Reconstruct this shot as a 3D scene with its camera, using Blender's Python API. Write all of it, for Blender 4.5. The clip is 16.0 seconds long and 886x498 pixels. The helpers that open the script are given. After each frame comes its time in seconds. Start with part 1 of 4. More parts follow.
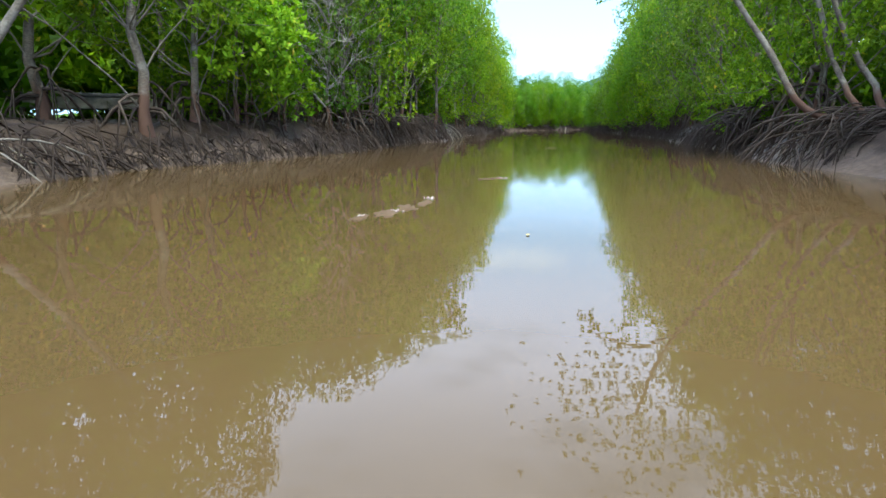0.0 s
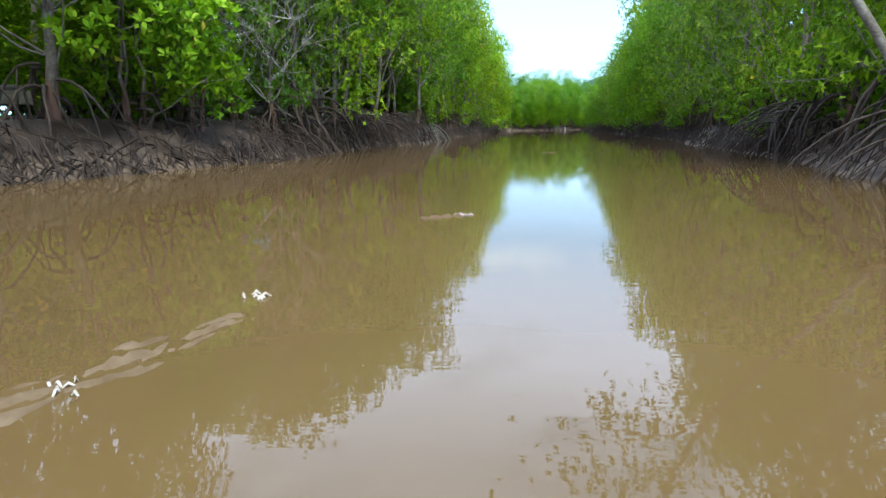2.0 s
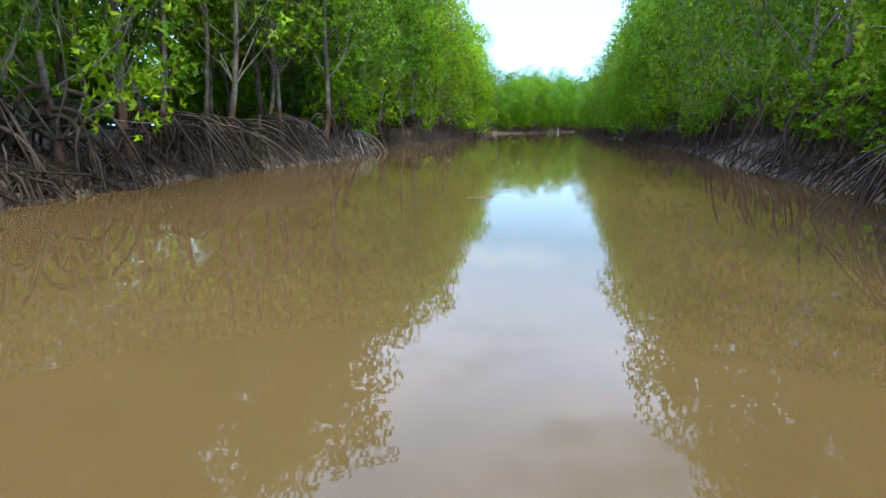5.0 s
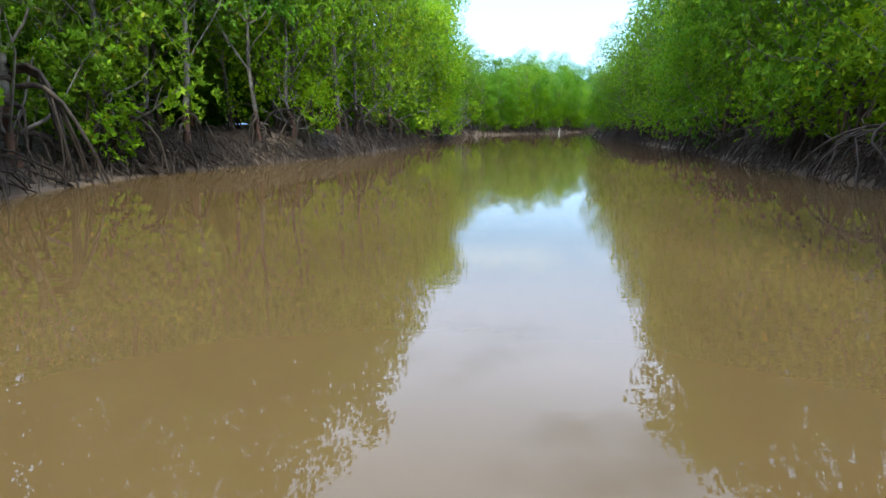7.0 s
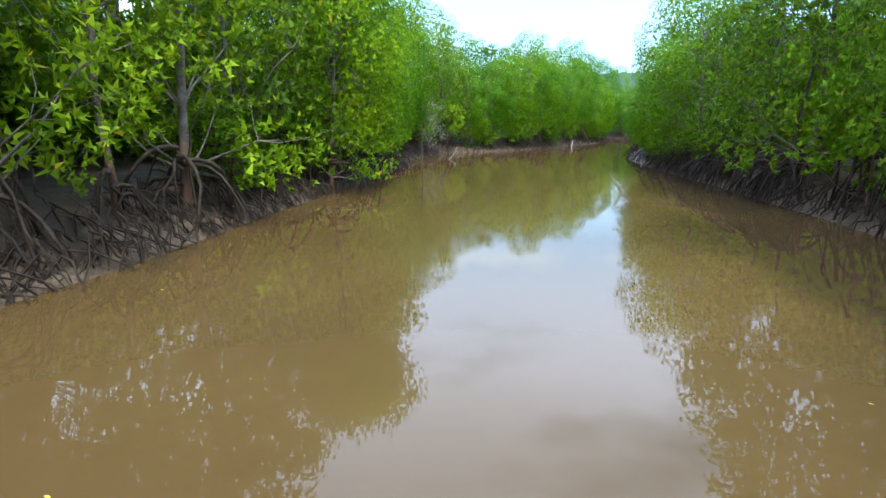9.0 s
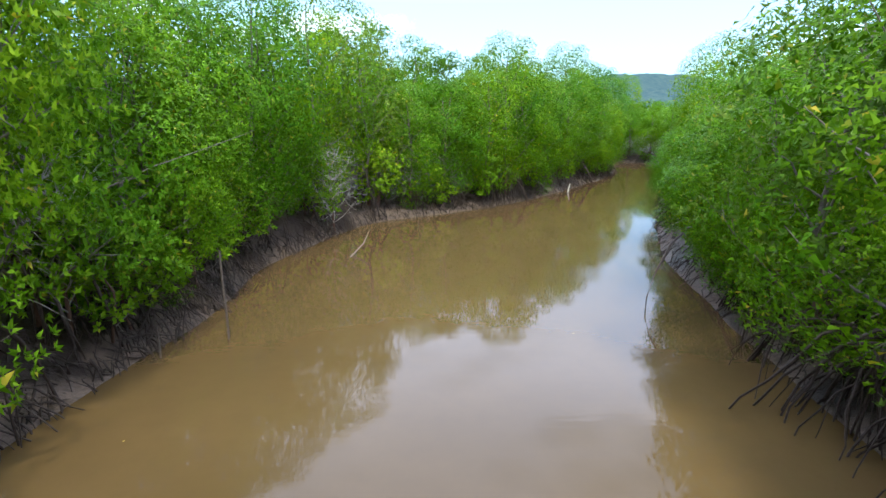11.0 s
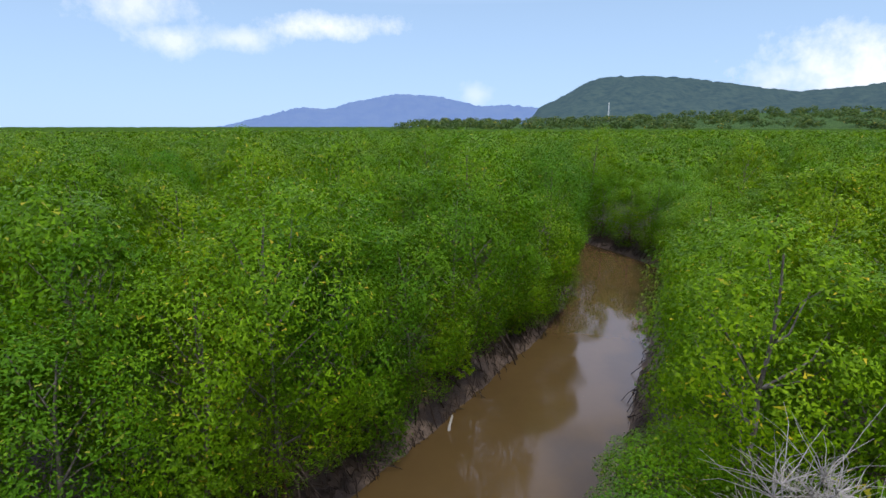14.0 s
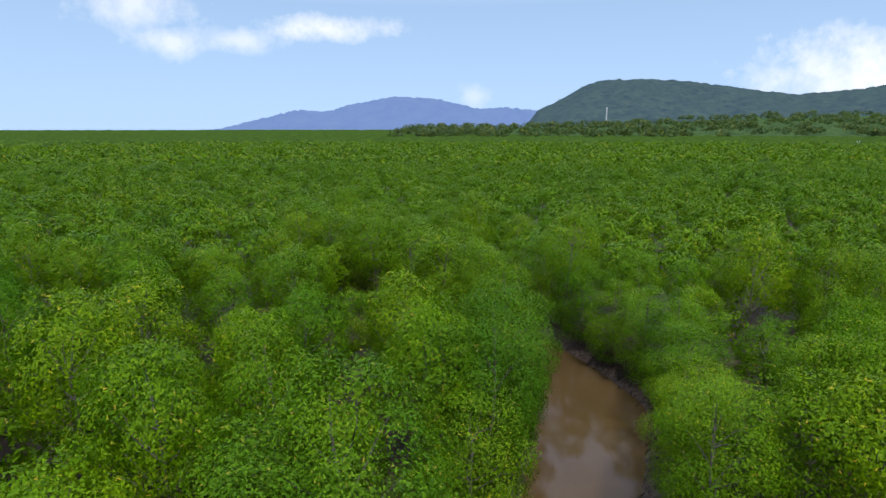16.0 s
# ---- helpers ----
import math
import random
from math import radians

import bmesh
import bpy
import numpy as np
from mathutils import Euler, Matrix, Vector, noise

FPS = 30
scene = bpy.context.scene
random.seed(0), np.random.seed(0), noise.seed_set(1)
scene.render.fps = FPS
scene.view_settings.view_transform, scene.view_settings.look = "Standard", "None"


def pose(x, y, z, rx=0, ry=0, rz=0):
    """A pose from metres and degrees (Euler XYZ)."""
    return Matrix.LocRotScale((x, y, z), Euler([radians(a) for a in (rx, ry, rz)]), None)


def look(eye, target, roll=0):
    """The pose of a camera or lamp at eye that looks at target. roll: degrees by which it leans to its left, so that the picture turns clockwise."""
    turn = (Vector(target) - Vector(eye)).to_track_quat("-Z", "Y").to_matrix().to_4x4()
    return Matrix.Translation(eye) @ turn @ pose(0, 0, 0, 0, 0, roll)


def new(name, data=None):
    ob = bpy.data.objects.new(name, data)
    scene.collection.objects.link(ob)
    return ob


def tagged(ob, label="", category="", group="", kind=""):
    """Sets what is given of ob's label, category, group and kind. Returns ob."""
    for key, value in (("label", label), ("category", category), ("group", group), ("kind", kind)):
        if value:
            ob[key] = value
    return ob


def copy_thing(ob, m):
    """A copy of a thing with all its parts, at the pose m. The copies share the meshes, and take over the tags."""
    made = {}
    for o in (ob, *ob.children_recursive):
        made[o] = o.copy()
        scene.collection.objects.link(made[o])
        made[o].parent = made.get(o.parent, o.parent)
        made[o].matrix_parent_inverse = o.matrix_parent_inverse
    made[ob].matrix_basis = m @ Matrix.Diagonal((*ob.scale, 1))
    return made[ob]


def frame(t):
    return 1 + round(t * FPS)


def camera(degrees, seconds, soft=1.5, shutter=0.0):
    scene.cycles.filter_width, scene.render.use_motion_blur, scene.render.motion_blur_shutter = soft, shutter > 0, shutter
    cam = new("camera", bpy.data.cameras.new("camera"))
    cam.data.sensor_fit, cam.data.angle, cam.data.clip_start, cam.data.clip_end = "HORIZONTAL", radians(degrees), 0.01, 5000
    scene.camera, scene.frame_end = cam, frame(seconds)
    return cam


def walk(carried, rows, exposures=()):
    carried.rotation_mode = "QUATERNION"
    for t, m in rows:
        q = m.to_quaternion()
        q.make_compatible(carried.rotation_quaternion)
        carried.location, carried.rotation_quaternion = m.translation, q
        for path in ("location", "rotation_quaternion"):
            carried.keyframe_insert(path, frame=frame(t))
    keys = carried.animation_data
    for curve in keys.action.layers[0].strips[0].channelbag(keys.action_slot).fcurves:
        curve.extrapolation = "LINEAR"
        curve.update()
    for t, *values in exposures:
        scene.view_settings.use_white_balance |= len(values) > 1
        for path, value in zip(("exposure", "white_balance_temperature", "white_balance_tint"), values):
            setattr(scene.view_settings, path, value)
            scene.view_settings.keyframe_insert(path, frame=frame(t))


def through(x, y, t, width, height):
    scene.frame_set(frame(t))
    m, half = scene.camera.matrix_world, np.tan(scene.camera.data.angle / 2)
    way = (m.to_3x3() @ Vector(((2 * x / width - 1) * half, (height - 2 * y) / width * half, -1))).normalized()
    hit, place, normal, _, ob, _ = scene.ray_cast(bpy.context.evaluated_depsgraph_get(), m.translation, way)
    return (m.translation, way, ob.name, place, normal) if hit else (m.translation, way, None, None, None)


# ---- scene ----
cam = camera(78.9, 16.0)
PATH = [
    (0, (0.000, -0.000, 0.900), (0.000, 1.949, 0.452), 0.0),
    (0.5, (0.197, 0.916, 0.884), (0.197, 2.865, 0.436), 0.0),
    (1, (0.414, 1.979, 0.884), (0.414, 3.928, 0.436), 0.0),
    (1.5, (0.613, 2.933, 0.885), (0.613, 4.882, 0.437), 0.0),
    (2, (0.809, 4.040, 0.886), (0.812, 5.989, 0.438), 0.0),
    (2.5, (1.012, 5.003, 0.879), (1.015, 6.953, 0.431), 0.0),
    (3, (1.255, 6.141, 0.865), (1.258, 8.090, 0.417), 0.0),
    (5.5, (4.559, 16.600, 1.219), (4.569, 18.549, 0.771), 0.0),
    (6, (5.502, 21.251, 1.170), (5.512, 23.200, 0.722), 0.0),
    (6.5, (6.307, 25.978, 1.195), (6.317, 27.927, 0.744), 0.0),
    (7, (7.110, 30.798, 1.195), (7.124, 32.747, 0.743), 0.0),
    (7.5, (7.913, 35.337, 1.410), (7.927, 37.286, 0.959), 0.0),
    (8, (8.688, 40.200, 1.650), (8.698, 42.148, 1.199), 0.0),
    (10.5, (12.800, 61.200, 3.937), (12.800, 63.148, 3.482), 0.0),
    (11, (14.004, 65.057, 4.777), (14.004, 67.006, 4.329), 0.0),
    (11.5, (15.162, 68.377, 5.649), (15.165, 70.326, 5.201), 0.0),
    (12, (16.658, 71.988, 6.770), (16.661, 73.937, 6.322), 0.0),
    (12.5, (18.080, 75.215, 7.852), (18.083, 77.164, 7.404), 0.0),
    (13, (19.654, 78.859, 9.108), (19.665, 80.808, 8.660), 0.0),
    (13.5, (21.170, 82.174, 10.153), (21.181, 84.124, 9.709), 0.0),
    (14, (22.855, 85.735, 11.499), (22.865, 87.685, 11.055), 0.0),
    (14.5, (24.313, 88.946, 12.952), (24.326, 90.897, 12.509), 0.0),
    (15, (25.534, 91.882, 14.512), (25.547, 93.832, 14.071), 0.0),
    (15.5, (26.429, 94.590, 16.152), (26.443, 96.541, 15.713), 0.0),
    (16, (27.405, 96.900, 17.894), (27.419, 98.851, 17.456), 0.0),
]
EXPOSURES = [(0, 0.56, 6050, -6), (3, 0.60, 6050, -6), (8, 0.64, 6050, -6), (10.5, 0.58, 6150, -4), (12.5, -0.42, 6350, 8), (13, -0.62, 6450, 8), (14, -0.76, 6500, 7), (16, -0.82, 6500, 7)]
walk(cam, [(t, look(eye, target, roll)) for t, eye, target, roll in PATH], EXPOSURES)

# ---- light ----
SUN_EL, SUN_AZ = radians(60), radians(164)
world = bpy.data.worlds.new("sky")
scene.world = world
world.use_nodes = True


def link(nt, a, b):
    nt.links.new(a, b)


def build_sky(nt):
    nt.nodes.clear()
    out = nt.nodes.new("ShaderNodeOutputWorld")
    bg = nt.nodes.new("ShaderNodeBackground")
    sky = nt.nodes.new("ShaderNodeTexSky")
    sky.sky_type, sky.sun_disc = "NISHITA", False
    sky.sun_elevation, sky.sun_rotation = SUN_EL, SUN_AZ
    sky.air_density, sky.dust_density, sky.ozone_density = 1.0, 0.1, 3.0
    co = nt.nodes.new("ShaderNodeTexCoord")
    # broken fair-weather cloud over the whole sky, thicker overhead
    mp = nt.nodes.new("ShaderNodeMapping")
    mp.inputs["Scale"].default_value = (1.0, 1.0, 2.6)
    link(nt, co.outputs["Generated"], mp.inputs["Vector"])
    n1 = nt.nodes.new("ShaderNodeTexNoise")
    n1.inputs["Scale"].default_value, n1.inputs["Detail"].default_value, n1.inputs["Roughness"].default_value = 2.2, 8, 0.55
    link(nt, mp.outputs["Vector"], n1.inputs["Vector"])
    r1 = nt.nodes.new("ShaderNodeMapRange")
    r1.inputs["From Min"].default_value, r1.inputs["From Max"].default_value = 0.28, 0.52
    link(nt, n1.outputs["Fac"], r1.inputs["Value"])
    sep = nt.nodes.new("ShaderNodeSeparateXYZ")
    link(nt, co.outputs["Generated"], sep.inputs["Vector"])
    up = nt.nodes.new("ShaderNodeMapRange")
    up.inputs["From Min"].default_value, up.inputs["From Max"].default_value = 0.20, 0.42
    up.inputs["To Min"].default_value, up.inputs["To Max"].default_value = 0.0, 0.85
    link(nt, sep.outputs["Z"], up.inputs["Value"])
    high = nt.nodes.new("ShaderNodeMath")
    high.operation = "MULTIPLY"
    link(nt, r1.outputs["Result"], high.inputs[0])
    link(nt, up.outputs["Result"], high.inputs[1])
    top = nt.nodes.new("ShaderNodeMix")
    top.data_type = "RGBA"
    top.inputs["B"].default_value = HIGH_CLOUD
    link(nt, high.outputs[0], top.inputs["Factor"])
    link(nt, sky.outputs["Color"], top.inputs["A"])
    zero = nt.nodes.new("ShaderNodeValue")
    zero.outputs[0].default_value = 0.0
    last = zero.outputs[0]
    # single cumulus banks low over the hills: azimuth, elevation, half widths (tangents), how solid
    n2 = nt.nodes.new("ShaderNodeTexNoise")
    n2.inputs["Scale"].default_value, n2.inputs["Detail"].default_value, n2.inputs["Roughness"].default_value = 19, 9, 0.66
    link(nt, co.outputs["Generated"], n2.inputs["Vector"])
    flat = nt.nodes.new("ShaderNodeVectorMath")
    flat.operation = "SCALE"
    inv = nt.nodes.new("ShaderNodeMath")
    inv.operation = "DIVIDE"
    inv.inputs[0].default_value = 1.0
    ymax = nt.nodes.new("ShaderNodeMath")
    ymax.operation = "MAXIMUM"
    ymax.inputs[1].default_value = 0.02
    link(nt, sep.outputs["Y"], ymax.inputs[0])
    link(nt, ymax.outputs[0], inv.inputs[1])
    link(nt, co.outputs["Generated"], flat.inputs[0])
    link(nt, inv.outputs[0], flat.inputs["Scale"])
    for tx, tz, wx, wz, solid in CLOUDS:
        sub = nt.nodes.new("ShaderNodeVectorMath")
        sub.operation = "SUBTRACT"
        sub.inputs[1].default_value = (tx, 1.0, tz)
        link(nt, flat.outputs[0], sub.inputs[0])
        div = nt.nodes.new("ShaderNodeVectorMath")
        div.operation = "DIVIDE"
        div.inputs[1].default_value = (wx, 1.0, wz)
        link(nt, sub.outputs[0], div.inputs[0])
        ln = nt.nodes.new("ShaderNodeVectorMath")
        ln.operation = "LENGTH"
        link(nt, div.outputs[0], ln.inputs[0])
        add = nt.nodes.new("ShaderNodeMath")
        add.operation = "MULTIPLY_ADD"
        add.inputs[1].default_value = 2.6
        link(nt, n2.outputs["Fac"], add.inputs[0])
        neg = nt.nodes.new("ShaderNodeMath")
        neg.operation = "MULTIPLY_ADD"
        neg.inputs[1].default_value, neg.inputs[2].default_value = -1.0, -0.3
        link(nt, ln.outputs["Value"], neg.inputs[0])
        link(nt, neg.outputs[0], add.inputs[2])
        rng = nt.nodes.new("ShaderNodeMapRange")
        rng.inputs["From Min"].default_value, rng.inputs["From Max"].default_value = -0.25, 0.95
        rng.inputs["To Max"].default_value = solid
        link(nt, add.outputs[0], rng.inputs["Value"])
        mx = nt.nodes.new("ShaderNodeMath")
        mx.operation = "MAXIMUM"
        link(nt, last, mx.inputs[0])
        link(nt, rng.outputs["Result"], mx.inputs[1])
        last = mx.outputs[0]
    mix = nt.nodes.new("ShaderNodeMix")
    mix.data_type = "RGBA"
    mix.inputs["B"].default_value = CLOUD_WHITE
    link(nt, last, mix.inputs["Factor"])
    # pale haze low over the land
    low = nt.nodes.new("ShaderNodeMapRange")
    low.inputs["From Min"].default_value, low.inputs["From Max"].default_value = 0.0, 0.30
    low.inputs["To Min"].default_value, low.inputs["To Max"].default_value = 0.9, 0.55
    link(nt, sep.outputs["Z"], low.inputs["Value"])
    haze = nt.nodes.new("ShaderNodeMix")
    haze.data_type = "RGBA"
    haze.inputs["B"].default_value = HAZE
    link(nt, low.outputs["Result"], haze.inputs["Factor"])
    link(nt, top.outputs["Result"], haze.inputs["A"])
    link(nt, haze.outputs["Result"], mix.inputs["A"])
    link(nt, mix.outputs["Result"], bg.inputs["Color"])
    bg.inputs["Strength"].default_value = SKY_STRENGTH
    link(nt, bg.outputs["Background"], out.inputs["Surface"])


SKY_STRENGTH = 0.125
CLOUD_WHITE = (16.0, 16.0, 16.8, 1.0)
HIGH_CLOUD = (42.0, 40.0, 53.0, 1.0)
HAZE = (7.5, 10.7, 16.3, 1.0)
CLOUDS = [
    (0.78, 0.085, 0.20, 0.075, 0.95),
    (-0.20, 0.168, 0.11, 0.022, 0.8),
    (-0.35, 0.150, 0.08, 0.020, 0.55),
    (-0.47, 0.145, 0.07, 0.026, 0.6),
    (-0.52, 0.215, 0.10, 0.045, 0.6),
    (0.07, 0.25, 0.22, 0.022, 0.35),
    (0.56, 0.255, 0.25, 0.02, 0.35),
    (0.06, 0.055, 0.03, 0.02, 0.35),
]
build_sky(world.node_tree)
sun = new("sun", bpy.data.lights.new("sun", "SUN"))
sun.data.energy, sun.data.angle, sun.data.color = 4.6, radians(4), (1.0, 0.94, 0.82)
sun.matrix_world = look((0, 0, 60), (0 - math.sin(SUN_AZ) * 40 / math.tan(SUN_EL), 0 - math.cos(SUN_AZ) * 40 / math.tan(SUN_EL), 20))


# ---- materials ----
def ramp(nt, fac, stops):
    n = nt.nodes.new("ShaderNodeValToRGB")
    while len(n.color_ramp.elements) < len(stops):
        n.color_ramp.elements.new(0.5)
    for e, (p, c) in zip(n.color_ramp.elements, stops):
        e.position, e.color = p, (*c, 1)
    link(nt, fac, n.inputs["Fac"])
    return n.outputs["Color"]


def noise_at(nt, vec, scale, detail=4, rough=0.55):
    n = nt.nodes.new("ShaderNodeTexNoise")
    n.inputs["Scale"].default_value, n.inputs["Detail"].default_value, n.inputs["Roughness"].default_value = scale, detail, rough
    link(nt, vec, n.inputs["Vector"])
    return n.outputs["Fac"]


def mixed(nt, fac, a, b, how="MIX"):
    n = nt.nodes.new("ShaderNodeMix")
    n.data_type, n.blend_type = "RGBA", how
    for s, v in (("Factor", fac), ("A", a), ("B", b)):
        if isinstance(v, (int, float)):
            n.inputs[s].default_value = v
        elif isinstance(v, tuple):
            n.inputs[s].default_value = (*v, 1)
        else:
            link(nt, v, n.inputs[s])
    return n.outputs["Result"]


def math_node(nt, op, a, b=0.0):
    n = nt.nodes.new("ShaderNodeMath")
    n.operation = op
    for i, v in enumerate((a, b)):
        if isinstance(v, (int, float)):
            n.inputs[i].default_value = v
        else:
            link(nt, v, n.inputs[i])
    return n.outputs[0]


def start(name):
    m = bpy.data.materials.new(name)
    m.use_nodes = True
    nt = m.node_tree
    p = nt.nodes["Principled BSDF"]
    geo = nt.nodes.new("ShaderNodeNewGeometry")
    return m, nt, p, geo


def bump(nt, p, height, strength, dist):
    b = nt.nodes.new("ShaderNodeBump")
    b.inputs["Strength"].default_value, b.inputs["Distance"].default_value = strength, dist
    link(nt, height, b.inputs["Height"])
    link(nt, b.outputs["Normal"], p.inputs["Normal"])


def leaf_material(name, dark, mid, light, through=0.27, far=False):
    """Waxy leaf: light comes through it, leaves and trees differ in tint, a few are yellow."""
    m, nt, p, geo = start(name)
    col = ramp(nt, geo.outputs["Random Per Island"], [(0.0, dark), (0.5, mid), (0.97, light), (0.997, (0.36, 0.30, 0.04))])
    info = nt.nodes.new("ShaderNodeObjectInfo")
    tint = ramp(nt, info.outputs["Random"], [(0.0, (0.74, 0.86, 0.95)), (0.5, (1.0, 1.0, 0.95)), (1.0, (1.24, 1.12, 0.75))])
    patch = ramp(nt, noise_at(nt, geo.outputs["Position"], 0.22 if not far else 0.10, 3), [(0.35, (0.78, 0.88, 0.95)), (0.5, (1.0, 1.0, 0.95)), (0.65, (1.22, 1.10, 0.8))])
    col = mixed(nt, 1.0, col, tint, "MULTIPLY")
    col = mixed(nt, 1.0, col, patch, "MULTIPLY")
    link(nt, col, p.inputs["Base Color"])
    p.inputs["Roughness"].default_value = 0.42
    p.inputs["Specular IOR Level"].default_value = 0.06
    tr = nt.nodes.new("ShaderNodeBsdfTranslucent")
    warm = mixed(nt, 1.0, col, (1.25, 1.35, 0.55), "MULTIPLY")
    link(nt, warm, tr.inputs["Color"])
    ms = nt.nodes.new("ShaderNodeMixShader")
    ms.inputs["Fac"].default_value = through
    link(nt, p.outputs["BSDF"], ms.inputs[1])
    link(nt, tr.outputs["BSDF"], ms.inputs[2])
    link(nt, ms.outputs["Shader"], nt.nodes["Material Output"].inputs["Surface"])
    return m


def bark_material(name, a, b, tide, rough=0.85):
    """Ringed grey bark, red-brown below the high-water mark."""
    m, nt, p, geo = start(name)
    tc = nt.nodes.new("ShaderNodeTexCoord")
    mp = nt.nodes.new("ShaderNodeMapping")
    mp.inputs["Scale"].default_value = (1, 1, 2.5)
    link(nt, geo.outputs["Position"], mp.inputs["Vector"])
    fine = noise_at(nt, mp.outputs["Vector"], 14, 6, 0.65)
    blot = noise_at(nt, geo.outputs["Position"], 3.5, 3)
    col = ramp(nt, fine, [(0.32, a), (0.62, b)])
    col = mixed(nt, ramp(nt, blot, [(0.50, (0, 0, 0)), (0.62, (0.5, 0.5, 0.5))]), col, (0.22, 0.205, 0.18))
    sep = nt.nodes.new("ShaderNodeSeparateXYZ")
    link(nt, geo.outputs["Position"], sep.inputs["Vector"])
    h = math_node(nt, "MULTIPLY_ADD", blot, 0.9)
    lev = math_node(nt, "ADD", sep.outputs["Z"], h)
    wet = ramp(nt, math_node(nt, "MULTIPLY", lev, 0.3), [(0.74, (1, 1, 1)), (0.84, (0, 0, 0))])
    col = mixed(nt, wet, col, tide)
    link(nt, col, p.inputs["Base Color"])
    p.inputs["Roughness"].default_value = rough
    bump(nt, p, fine, 0.6, 0.02)
    return m


def root_material():
    """Stilt roots: pale and dry on top, black with algae and silt below the high-water mark."""
    m, nt, p, geo = start("root_bark")
    fine = noise_at(nt, geo.outputs["Position"], 18, 5, 0.6)
    big = noise_at(nt, geo.outputs["Position"], 1.1, 3)
    dry = ramp(nt, fine, [(0.3, (0.030, 0.021, 0.017)), (0.70, (0.085, 0.063, 0.050))])
    wetc = ramp(nt, fine, [(0.3, (0.013, 0.008, 0.0055)), (0.7, (0.042, 0.028, 0.021))])
    sep = nt.nodes.new("ShaderNodeSeparateXYZ")
    link(nt, geo.outputs["Position"], sep.inputs["Vector"])
    lev = math_node(nt, "ADD", sep.outputs["Z"], math_node(nt, "MULTIPLY", math_node(nt, "SUBTRACT", big, 0.5), 2.4))
    fac = ramp(nt, math_node(nt, "MULTIPLY", lev, 0.5), [(0.40, (1, 1, 1)), (0.70, (0.1, 0.1, 0.1))])
    link(nt, mixed(nt, fac, dry, wetc), p.inputs["Base Color"])
    p.inputs["Roughness"].default_value = 0.65
    p.inputs["Specular IOR Level"].default_value = 0.18
    bump(nt, p, fine, 0.5, 0.01)
    return m


def mud_material():
    m, nt, p, geo = start("tidal_mud")
    big = noise_at(nt, geo.outputs["Position"], 0.7, 5, 0.6)
    fine = noise_at(nt, geo.outputs["Position"], 9, 6, 0.7)
    holes = nt.nodes.new("ShaderNodeTexVoronoi")
    holes.inputs["Scale"].default_value = 6.0
    link(nt, geo.outputs["Position"], holes.inputs["Vector"])
    dots = ramp(nt, holes.outputs["Distance"], [(0.08, (0.25, 0.25, 0.25)), (0.2, (1, 1, 1))])
    col = ramp(nt, big, [(0.36, (0.019, 0.0125, 0.009)), (0.55, (0.042, 0.028, 0.020)), (0.72, (0.105, 0.075, 0.056))])
    sep = nt.nodes.new("ShaderNodeSeparateXYZ")
    link(nt, geo.outputs["Position"], sep.inputs["Vector"])
    patch = noise_at(nt, geo.outputs["Position"], 0.45, 4, 0.6)
    lev = math_node(nt, "ADD", sep.outputs["Z"], math_node(nt, "MULTIPLY", math_node(nt, "SUBTRACT", 0.5, patch), 2.6))
    silt = ramp(nt, lev, [(0.18, (1, 1, 1)), (0.42, (0, 0, 0))])
    col = mixed(nt, silt, col, ramp(nt, fine, [(0.3, (0.062, 0.043, 0.032)), (0.7, (0.125, 0.092, 0.069))]))
    col = mixed(nt, 0.6, col, ramp(nt, fine, [(0.3, (0.45, 0.42, 0.40)), (0.7, (1.15, 1.12, 1.1))]), "MULTIPLY")
    col = mixed(nt, 0.7, col, dots, "MULTIPLY")
    link(nt, col, p.inputs["Base Color"])
    link(nt, ramp(nt, big, [(0.35, (0.35, 0.35, 0.35)), (0.65, (0.75, 0.75, 0.75))]), p.inputs["Roughness"])
    p.inputs["Specular IOR Level"].default_value = 0.22
    bump(nt, p, math_node(nt, "ADD", fine, dots), 0.7, 0.04)
    return m


def water_material():
    """Silty tidal water: opaque brown under a clean mirror-like skin with faint long ripples."""
    m, nt, p, geo = start("silty_water")
    big = noise_at(nt, geo.outputs["Position"], 0.18, 4)
    fleck = noise_at(nt, geo.outputs["Position"], 2.4, 5, 0.65)
    col = ramp(nt, big, [(0.3, WATER_A), (0.7, WATER_B)])
    col = mixed(nt, 0.25, col, ramp(nt, fleck, [(0.35, (0.85, 0.85, 0.85)), (0.7, (1.1, 1.1, 1.1))]), "MULTIPLY")
    link(nt, col, p.inputs["Base Color"])
    p.inputs["Roughness"].default_value = 0.0
    p.inputs["IOR"].default_value = 1.333
    mp = nt.nodes.new("ShaderNodeMapping")
    mp.inputs["Scale"].default_value = (0.7, 3.2, 1.0)
    link(nt, geo.outputs["Position"], mp.inputs["Vector"])
    rip = noise_at(nt, mp.outputs["Vector"], 2.2, 3, 0.5)
    swell = noise_at(nt, geo.outputs["Position"], 0.5, 2)
    calm = ramp(nt, noise_at(nt, geo.outputs["Position"], 0.12, 2), [(0.4, (0.25, 0.25, 0.25)), (0.62, (1, 1, 1))])
    h = math_node(nt, "ADD", math_node(nt, "MULTIPLY", rip, calm), math_node(nt, "MULTIPLY", swell, 0.6))
    bump(nt, p, h, 0.07, 0.02)
    return m


